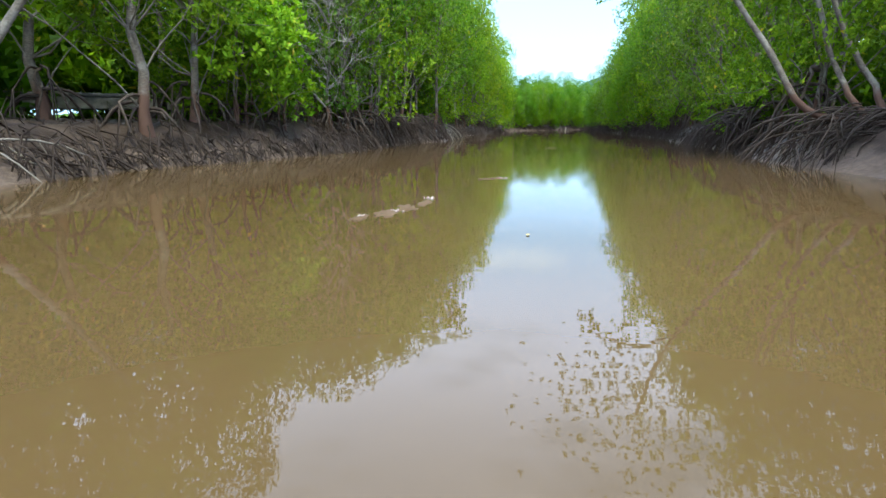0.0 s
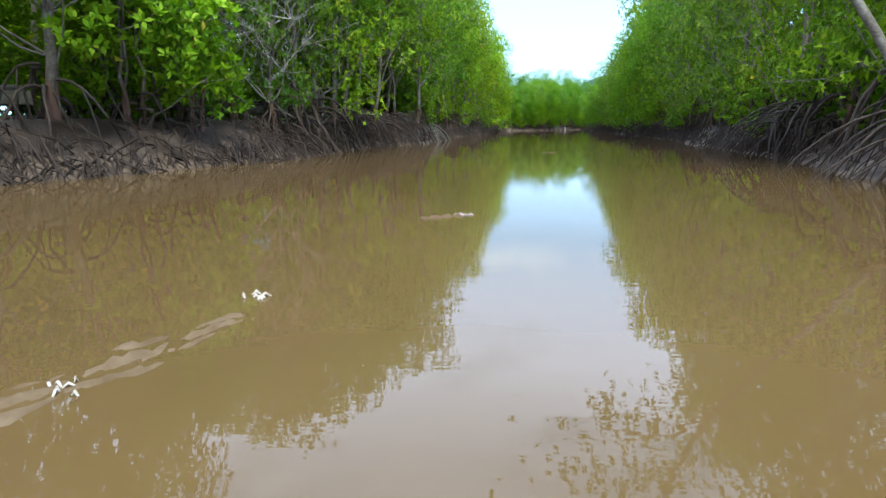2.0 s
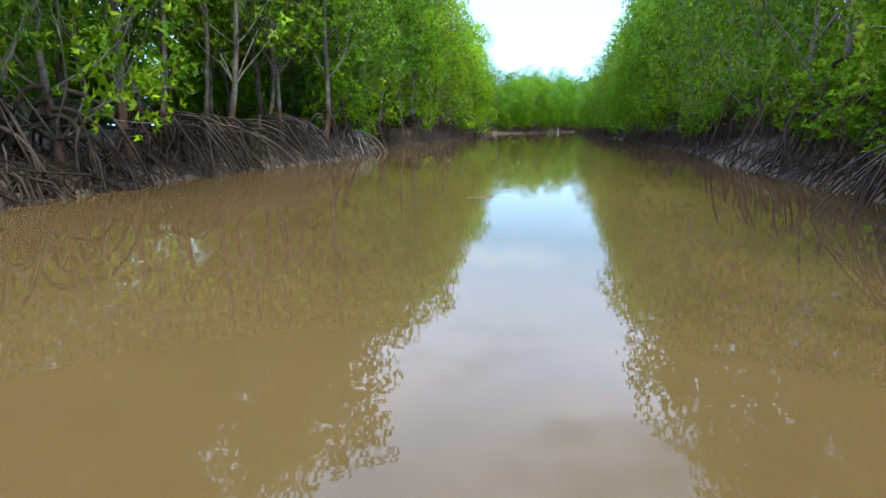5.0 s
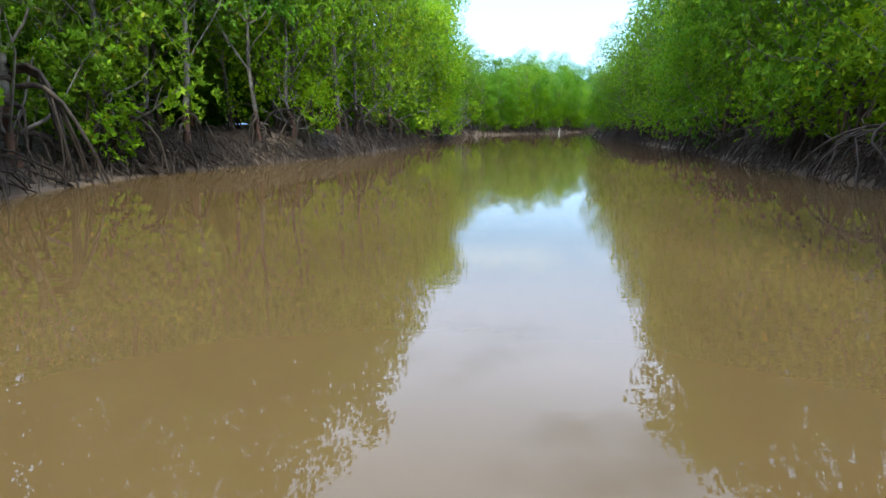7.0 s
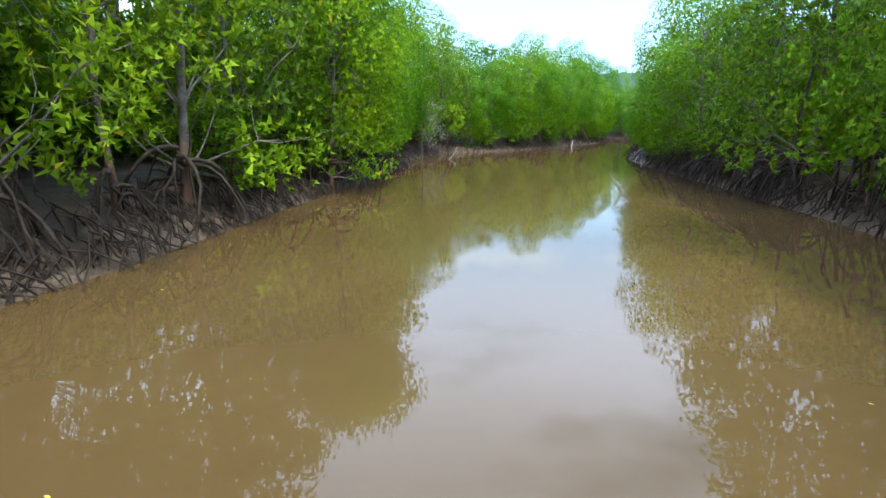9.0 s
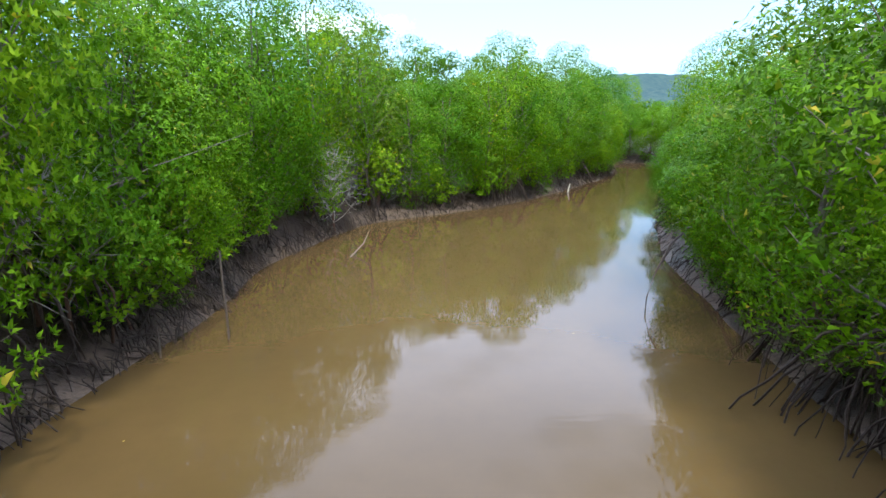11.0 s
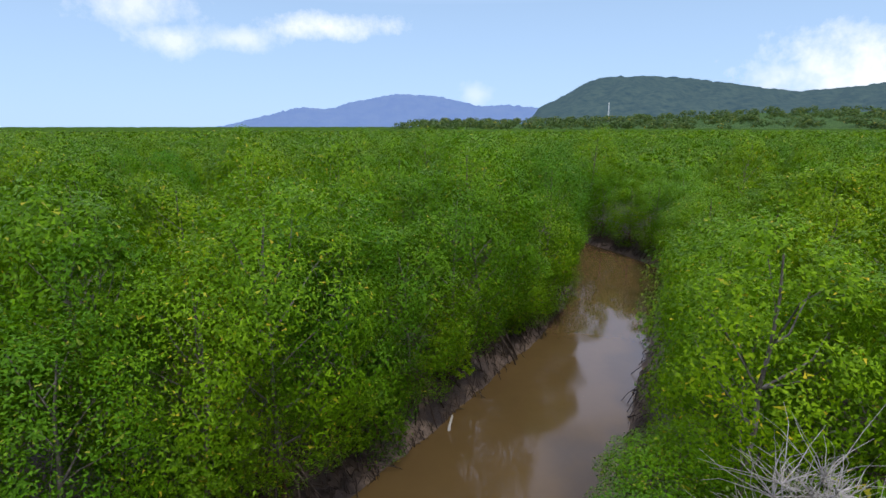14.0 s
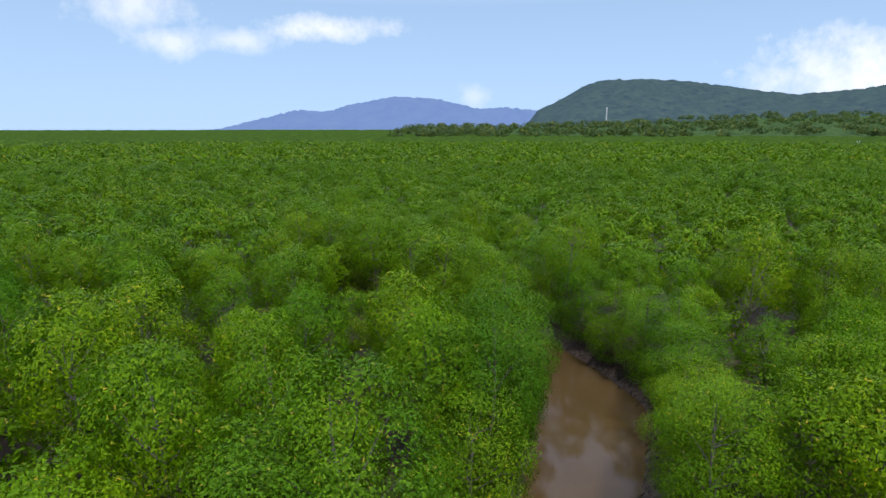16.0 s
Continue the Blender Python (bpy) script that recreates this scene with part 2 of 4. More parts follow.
def plain_material(name, a, b, scale=6.0, rough=0.8, metal=0.0, bumped=0.4, gloss=0.4):
    m, nt, p, geo = start(name)
    f = noise_at(nt, geo.outputs["Position"], scale, 6, 0.65)
    link(nt, ramp(nt, f, [(0.3, a), (0.7, b)]), p.inputs["Base Color"])
    p.inputs["Roughness"].default_value, p.inputs["Metallic"].default_value = rough, metal
    p.inputs["Specular IOR Level"].default_value = gloss
    bump(nt, p, f, bumped, 0.02)
    return m


def hazed_hill_material(name, a, b, haze_tint, glow, scale):
    """Wooded slope; kilometres of bright air are imitated by a bluish glow of the surface."""
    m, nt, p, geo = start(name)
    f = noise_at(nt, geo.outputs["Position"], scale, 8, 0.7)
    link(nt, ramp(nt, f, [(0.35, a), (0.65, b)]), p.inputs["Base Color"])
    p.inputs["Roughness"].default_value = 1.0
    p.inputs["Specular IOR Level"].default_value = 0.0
    p.inputs["Emission Color"].default_value = (*haze_tint, 1)
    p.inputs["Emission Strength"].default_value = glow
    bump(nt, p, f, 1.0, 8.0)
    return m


WATER_A, WATER_B = (0.065, 0.0405, 0.0160), (0.084, 0.0525, 0.0205)
M_LEAF = leaf_material("mangrove_leaf", (0.070, 0.138, 0.012), (0.134, 0.234, 0.020), (0.235, 0.362, 0.037), 0.38)
M_LEAF_DEEP = leaf_material("deep_mangrove_leaf", (0.044, 0.104, 0.003), (0.080, 0.172, 0.005), (0.138, 0.262, 0.010), 0.28)
M_LEAF_YOUNG = leaf_material("young_mangrove_leaf", (0.050, 0.120, 0.003), (0.084, 0.184, 0.004), (0.140, 0.265, 0.008), 0.30)
M_LEAF_LUSH = leaf_material("glossy_young_leaf", (0.080, 0.168, 0.008), (0.138, 0.262, 0.013), (0.235, 0.375, 0.030), 0.38)
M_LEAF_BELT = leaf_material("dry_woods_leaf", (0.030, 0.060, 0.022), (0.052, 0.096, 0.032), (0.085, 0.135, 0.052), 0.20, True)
M_LEAF_OLIVE = leaf_material("olive_mangrove_leaf", (0.066, 0.120, 0.020), (0.112, 0.190, 0.030), (0.185, 0.265, 0.060), 0.34)
M_LEAF_FAR = leaf_material("canopy_leaf", (0.050, 0.112, 0.002), (0.082, 0.168, 0.003), (0.128, 0.230, 0.005), 0.18, True)
M_BARK = bark_material("grey_bark", (0.042, 0.034, 0.027), (0.135, 0.113, 0.092), (0.085, 0.042, 0.026))
M_TWIG = plain_material("dry_twig", (0.09, 0.075, 0.06), (0.21, 0.185, 0.155), 8)
M_BARE = plain_material("bare_branch", (0.17, 0.155, 0.135), (0.36, 0.335, 0.30), 8)
M_ROOT = root_material()
M_MUD = mud_material()
M_WATER = water_material()
M_CONCRETE = plain_material("weathered_concrete", (0.07, 0.065, 0.052), (0.19, 0.18, 0.15), 4)
M_POLE = plain_material("wet_pole", (0.035, 0.026, 0.022), (0.10, 0.075, 0.06), 10)
M_WHITE = plain_material("bleached_wood", (0.30, 0.28, 0.25), (0.55, 0.52, 0.48), 12)
M_FOAM = plain_material("foam", (0.22, 0.19, 0.16), (0.42, 0.39, 0.35), 30)
M_SCUM = plain_material("silty_sheet", (0.066, 0.043, 0.022), (0.115, 0.082, 0.052), 9, 0.85, 0.0, 0.4, 0.05)
M_METAL = plain_material("painted_steel", (0.62, 0.63, 0.65), (0.78, 0.78, 0.79), 0.5, 0.5, 0.0, 0.1)
M_ROOF = plain_material("sheet_roof", (0.6, 0.6, 0.62), (0.75, 0.75, 0.76), 0.6, 0.5, 0.0, 0.1)
# emission on these three stands in for distance haze, which is not built
M_HILL = hazed_hill_material("wooded_hill_haze_glow", (0.004, 0.013, 0.006), (0.044, 0.062, 0.032), (0.095, 0.160, 0.290), 0.74, 0.035)
M_FARHILL = hazed_hill_material("far_hill_haze_glow", (0.03, 0.05, 0.04), (0.05, 0.07, 0.05), (0.25, 0.37, 0.98), 0.95, 0.01)
M_BELT = hazed_hill_material("far_woods_haze_glow", (0.025, 0.055, 0.018), (0.09, 0.15, 0.04), (0.14, 0.24, 0.30), 0.10, 0.12)


# ---- mesh tools ----
def mesh_of(name, verts, quads, mat, tris=None, smooth=False, normals=None):
    """A mesh from arrays of points and faces."""
    me = bpy.data.meshes.new(name)
    verts = np.asarray(verts, np.float32)
    quads = np.asarray(quads, np.int32).reshape(-1, 4)
    tris = np.zeros((0, 3), np.int32) if tris is None else np.asarray(tris, np.int32).reshape(-1, 3)
    nq, nt_ = len(quads), len(tris)
    me.vertices.add(len(verts))
    me.vertices.foreach_set("co", verts.ravel())
    me.loops.add(nq * 4 + nt_ * 3)
    me.loops.foreach_set("vertex_index", np.concatenate([quads.ravel(), tris.ravel()]).astype(np.int32))
    me.polygons.add(nq + nt_)
    me.polygons.foreach_set("loop_start", np.concatenate([np.arange(nq) * 4, nq * 4 + np.arange(nt_) * 3]).astype(np.int32))
    me.update(calc_edges=True)
    me.validate()
    if smooth or normals is not None:
        me.polygons.foreach_set("use_smooth", np.ones(len(me.polygons), bool))
    if normals is not None:
        me.normals_split_custom_set_from_vertices(np.asarray(normals, np.float32).tolist())
    me.materials.append(mat)
    return me


class Pile:
    """Gathers points and four-sided faces of several pieces for one mesh."""

    def __init__(self):
        self.v, self.q, self.n = [], [], 0

    def put(self, v, q):
        self.v.append(np.asarray(v, float))
        self.q.append(np.asarray(q, int) + self.n)
        self.n += len(v)

    def tube(self, pts, radii, sides=5):
        v, q = tube(pts, radii, sides)
        self.put(v, q)

    def mesh(self, name, mat, smooth=True):
        return mesh_of(name, np.concatenate(self.v), np.concatenate(self.q), mat, None, smooth)


def tube(pts, radii, sides=5):
    """A tapered tube along a line of points."""
    pts, radii = np.asarray(pts, float), np.asarray(radii, float)
    d = np.gradient(pts, axis=0)
    d /= np.linalg.norm(d, axis=1, keepdims=True) + 1e-9
    side = np.where(np.abs(d[:, 2:3]) < 0.9, np.array([[0, 0, 1.0]]), np.array([[1.0, 0, 0]]))
    u = np.cross(d, side)
    u /= np.linalg.norm(u, axis=1, keepdims=True) + 1e-9
    w = np.cross(d, u)
    a = np.arange(sides) * 2 * np.pi / sides
    ring = pts[:, None] + radii[:, None, None] * (np.cos(a)[None, :, None] * u[:, None] + np.sin(a)[None, :, None] * w[:, None])
    n = len(pts)
    i = np.arange(n - 1)[:, None] * sides
    j = np.arange(sides)[None]
    k = (j + 1) % sides
    q = np.stack([i + j, i + k, i + sides + k, i + sides + j], -1).reshape(-1, 4)
    return ring.reshape(-1, 3), q


def bent(rng, a, b, n=5, wob=0.1, sag=0.0):
    """A wavering line of n points from a to b."""
    a, b = np.asarray(a, float), np.asarray(b, float)
    t = np.linspace(0, 1, n)[:, None]
    p = a + (b - a) * t
    bow = np.sin(t * np.pi)
    p = p + bow * rng.normal(0, wob, (1, 3)) + np.concatenate([np.zeros((1, 3)), rng.normal(0, wob * 0.35, (n - 2, 3)), np.zeros((1, 3))])
    p[:, 2] += sag * bow[:, 0]
    return p


def rosettes(rng, pos, axis, leaf, count, spread=(0.6, 1.25), tri=False):
    """Whorls of pointed leaves at the twig ends; tri: simpler, three-cornered ones."""
    n = len(pos)
    ref = rng.normal(size=(n, 3))
    u = np.cross(axis, ref)
    u /= np.linalg.norm(u, axis=1, keepdims=True) + 1e-9
    w = np.cross(axis, u)
    ph = (np.arange(count)[None] + rng.random((n, 1))) * 2 * np.pi / count + rng.normal(0, 0.25, (n, count))
    ti = rng.uniform(spread[0], spread[1], (n, count))
    out = np.cos(ph)[..., None] * u[:, None] + np.sin(ph)[..., None] * w[:, None]
    d = np.cos(ti)[..., None] * axis[:, None] + np.sin(ti)[..., None] * out
    s = np.cross(axis[:, None], d)
    s /= np.linalg.norm(s, axis=2, keepdims=True) + 1e-9
    ln = leaf * rng.uniform(0.7, 1.15, (n, count, 1))
    wd = ln * 0.21
    nrm = np.cross(d, s)
    p0 = pos[:, None] + d * 0.02
    if tri:
        b = pos[:, None] + d * ln * 0.18
        return np.stack([b + s * wd * 1.15, pos[:, None] + d * ln, b - s * wd * 1.15], 2).reshape(-1, 3)
    mid = pos[:, None] + d * ln * 0.55
    v = np.stack([p0, mid + s * wd + nrm * wd * 0.35, pos[:, None] + d * ln, mid - s * wd + nrm * wd * 0.35], 2)
    return v.reshape(-1, 3)


def unit(a):
    return a / (np.linalg.norm(a, axis=-1, keepdims=True) + 1e-9)


def turned(v, k, n):
    """Leaves of k corners, wound so that they face along n; also n for each corner."""
    v = v.reshape(-1, k, 3)
    face = np.cross(v[:, 1] - v[:, 0], v[:, 2] - v[:, 0])
    back = np.sum(face * n, axis=1) < 0
    v[back] = v[back][:, ::-1]
    face[back] *= -1
    n = unit(n + 0.30 * unit(face))
    return v.reshape(-1, 3), np.repeat(n, k, axis=0)


def leaf_mesh(name, v, mat, tri=None, vn=None, tn=None):
    """A crown from four-cornered leaves, and three-cornered ones where given, each lit by the way that it faces."""
    v = np.zeros((0, 3)) if v is None else v
    tri = np.zeros((0, 3)) if tri is None else tri
    vn = np.zeros((0, 3)) if vn is None else vn
    tn = np.zeros((0, 3)) if tn is None else tn
    q = np.arange(len(v)).reshape(-1, 4)
    return mesh_of(name, np.concatenate([v, tri]), q, mat, len(v) + np.arange(len(tri)).reshape(-1, 3), False, np.concatenate([vn, tn]))


def crown_facing(rng, p, axis, mid, count):
    """The way that the leaves of each whorl face: out of their tuft and out of the whole crown."""
    n = unit(0.85 * unit(p - mid) + 0.4 * axis)
    n = np.repeat(n, count, axis=0)
    return unit(n + rng.normal(0, 0.22, n.shape))


def filling(rng, centres, sizes, per, scale=0.9):
    """Broad inner leaf masses that close a crown."""
    c = np.repeat(np.array(centres), per, axis=0)
    r = np.repeat(np.array(sizes), per)[:, None]
    p = c * np.array([0.8, 0.8, 1.0]) - np.array([0, 0, 0.1]) + rng.normal(0, 0.30, c.shape) * r
    a = unit(rng.normal(size=c.shape) + (0, 0, 0.6))
    v = rosettes(rng, p, a, scale * (0.3 + 0.25 * float(np.mean(r))), 5, (0.9, 1.5), True)
    mid = np.mean(np.array(centres), axis=0)
    return turned(v, 3, crown_facing(rng, p, a, mid, 5))


def part(name, me, parent, label=""):
    ob = new(name, me)
    ob.parent = parent
    if label:
        ob["label"] = label
    return ob


# ---- the creek's plan ----
LEFT = [(-6.8, -12), (-6.6, 5), (-6.6, 9), (-6.2, 12), (-5.0, 13.5), (-4.4, 16), (-3.0, 18.5), (-2.4, 23), (-1.9, 26), (-0.6, 30), (0.4, 32.5), (0.5, 36), (-0.1, 40.5),
        (0.4, 44.5), (1.5, 47), (2.9, 50), (4.2, 54), (5.2, 58), (5.8, 63), (6.5, 67.8), (7.2, 71), (7.5, 74), (8.1, 78), (7.8, 83), (8.7, 86.5), (9.3, 89), (10.5, 91.8),
        (13.5, 94), (17, 97), (20.3, 101), (23.2, 105.5), (25.6, 109.5), (28.5, 114), (31, 119), (33.0, 125), (33.6, 131), (32.4, 137), (29, 143.5), (22, 150), (10, 157)]
RIGHT = [(8.6, -12), (7.6, 5), (7.6, 9), (8.0, 13.5), (9.6, 17.5), (10.9, 23), (12.8, 31), (14.4, 36), (15.5, 41), (16, 44), (16.8, 49), (18.2, 55), (19.0, 60), (19.5, 64), (20.4, 70),
         (20.6, 74), (20.9, 77), (21.4, 80), (22, 84), (24.1, 90), (26.9, 97), (30.8, 106), (34.6, 114), (37.8, 121), (40.6, 127), (40.9, 129.5), (39.2, 135), (37, 140), (34.5, 146),
         (28, 153), (20, 160), (10, 168)]


def dense_line(pts, step=0.5):
    out = []
    for (x0, y0), (x1, y1) in zip(pts, pts[1:]):
        n = max(1, int(math.hypot(x1 - x0, y1 - y0) / step))
        out += [(x0 + (x1 - x0) * i / n, y0 + (y1 - y0) * i / n) for i in range(n)]
    return np.array(out + [pts[-1]])


def smooth_line(p, k=4):
    for _ in range(k):
        q = p.copy()
        q[1:-1] = (p[:-2] + 2 * p[1:-1] + p[2:]) / 4
        p = q
    return p


LINE_L, LINE_R = smooth_line(dense_line(LEFT)), smooth_line(dense_line(RIGHT))
POLY = np.concatenate([LINE_L, LINE_R[::-1]])


def inside_creek(x, y):
    """Whether points lie over the water."""
    x, y = np.asarray(x, float), np.asarray(y, float)
    res = np.zeros(x.shape, bool)
    a, b = POLY, np.roll(POLY, -1, axis=0)
    for (x0, y0), (x1, y1) in zip(a, b):
        if y0 == y1:
            continue
        c = ((y0 > y) != (y1 > y)) & (x < (x1 - x0) * (y - y0) / (y1 - y0) + x0)
        res ^= c
    return res


def bank_distance(x, y):
    """Metres from the water's edge: positive on land, negative over water."""
    x, y = np.asarray(x, float), np.asarray(y, float)
    p = np.stack([x.ravel(), y.ravel()], 1)
    best = np.full(len(p), 1e9)
    for i in range(0, len(p), 4000):
        d = np.linalg.norm(p[i:i + 4000, None] - POLY[None], axis=2)
        best[i:i + 4000] = d.min(1)
    d = best.reshape(x.shape)
    return np.where(inside_creek(x, y), -d, d)


def waves(x, y):
    return 0.5 * np.sin(x * 0.9 + 1.3 * np.sin(y * 0.37)) * np.sin(y * 0.8 + x * 0.31) + 0.3 * np.sin(x * 2.3 + y * 1.7) * np.sin(y * 2.9 - x) + 0.2 * np.sin(5.1 * x - 2 * y) * np.sin(4.3 * y + x)


def ground_height(x, y, d=None):
    x, y = np.asarray(x, float), np.asarray(y, float)
    d = bank_distance(x, y) if d is None else d
    w = waves(x, y)
    wide = 2.1 + 0.7 * np.sin(y * 0.33 + x * 0.05)
    t = np.clip(d / wide, 0, 1)
    land = 1.0 * (0.55 * t + 0.45 * t * t * (3 - 2 * t)) + 0.10 * w * np.clip(d * 1.2, 0, 1) + 0.10 * np.clip((d - 3) / 8, 0, 1)
    bed = np.maximum(-1.4, d * 0.45)
    return np.where(d > 0, land, bed)


def spread_axis(lo, hi, step, far, grow=1.25):
    mid = list(np.arange(lo, hi + step / 2, step))
    a, s = [], step
    v = hi
    while v < far:
        s *= grow
        v += s
        a.append(v)
    b, s, v = [], step, lo
    while v > -far:
        s *= grow
        v -= s
        b.append(v)
    return np.array(b[::-1] + mid + a)


def build_ground():
    xs, ys = spread_axis(-14, 44, 0.5, 4800), spread_axis(-4, 148, 0.5, 4800)
    gx, gy = np.meshgrid(xs, ys)
    near = (np.abs(gx - 15) < 60) & (np.abs(gy - 75) < 110)
    d = np.full(gx.shape, 20.0)
    d[near] = bank_distance(gx[near], gy[near])
    z = np.where(near, ground_height(gx, gy, d), 1.1)
    v = np.stack([gx, gy, z], -1).reshape(-1, 3)
    nx, ny = len(xs), len(ys)
    i = np.arange(ny - 1)[:, None] * nx + np.arange(nx - 1)[None]
    q = np.stack([i, i + 1, i + nx + 1, i + nx], -1).reshape(-1, 4)
    return tagged(new("ground", mesh_of("ground", v, q, M_MUD, None, True)), "grey-brown tidal mud banks, wet and root-pitted", "mud bank", kind="structure")


build_ground()
wv = np.array([(-4800, -4800, 0), (4800, -4800, 0), (4800, 4800, 0), (-4800, 4800, 0)], float)
tagged(new("water", mesh_of("water", wv, [(0, 1, 2, 3)], M_WATER)), "still brown silty creek water reflecting sky and trees", "water", kind="structure")


def z_at(x, y):
    return float(ground_height(np.array([x]), np.array([y]))[0])


# ---- mangrove trees ----
KINDS = {}


def dome_lumps(rng, lumps, radius, height, deep, low):
    """Middles and sizes of the rounded leaf masses on a dome-shaped crown."""
    cs, rs, aw = [], [], []
    for i in range(lumps):
        up = 1 - (1 - low) * (i + 0.5) / lumps
        a = i * 2.399 + rng.uniform(-0.5, 0.5)
        ring = math.sqrt(max(0, 1 - up * up))
        away = np.array([math.cos(a) * ring, math.sin(a) * ring, up])
        k = 1.0 if up > 0 else 1.0 + 0.12 * up
        cs.append(np.array([0, 0, height - deep]) + away * np.array([radius * 0.66 * k, radius * 0.66 * k, deep * 0.78]) * rng.uniform(0.84, 1.12))
        rs.append(radius * rng.uniform(0.28, 0.44))
        aw.append(away)
    return np.array(cs), np.array(rs), np.array(aw)


def crown_cloud(seed, lumps, leaves, leaf, radius=2.6, height=8.0, deep=2.8, low=-0.45, core=16):
    """Single leaves over the lumps of one domed crown, with coarser leaf masses inside."""
    rng = np.random.default_rng(seed)
    cs, rs, aw = dome_lumps(rng, lumps, radius, height, deep, low)
    mid = np.array([0, 0, height - deep * 1.1])
    pos, nrm, size = [], [], []
    m = (leaves * 1.35 * rs ** 2 / np.sum(rs ** 2)).astype(int)
    for c, r, a, k in zip(cs, rs, aw, m):
        d = unit(rng.normal(size=(k, 3)) + a * 0.95)
        p = c + d * r * rng.uniform(0.62, 1.07, (k, 1)) * np.array([1, 1, 0.9])
        keep = np.min(np.linalg.norm(p[:, None] - cs[None], axis=2) / rs[None], axis=1) > 0.56
        pos.append(p[keep])
        nrm.append(unit(0.45 * d + 0.75 * unit(p - mid))[keep])
        size.append(np.full(int(keep.sum()), leaf))
    if core:
        c = np.repeat(cs, core, axis=0)
        r = np.repeat(rs, core)[:, None]
        d = unit(rng.normal(size=c.shape) + np.repeat(aw, core, axis=0))
        pos.append(c + d * r * rng.uniform(0.25, 0.6, (len(c), 1)))
        nrm.append(unit(d + 0.4 * unit(c - mid)))
        size.append(np.full(len(c), max(0.24, leaf * 1.5)))
    pos, nrm, size = np.concatenate(pos), np.concatenate(nrm), np.concatenate(size)[:, None]
    size = size * rng.uniform(0.65, 1.2, size.shape)
    tilt = unit(nrm + rng.normal(0, 0.42, nrm.shape))
    along_leaf = unit(np.cross(tilt, rng.normal(size=nrm.shape)))
    side = np.cross(tilt, along_leaf)
    v = np.stack([pos + side * size * 0.24 - along_leaf * size * 0.35, pos + along_leaf * size * 0.65, pos - side * size * 0.24 - along_leaf * size * 0.35], 1).reshape(-1, 3)
    return turned(v, 3, unit(nrm + rng.normal(0, 0.20, nrm.shape)))


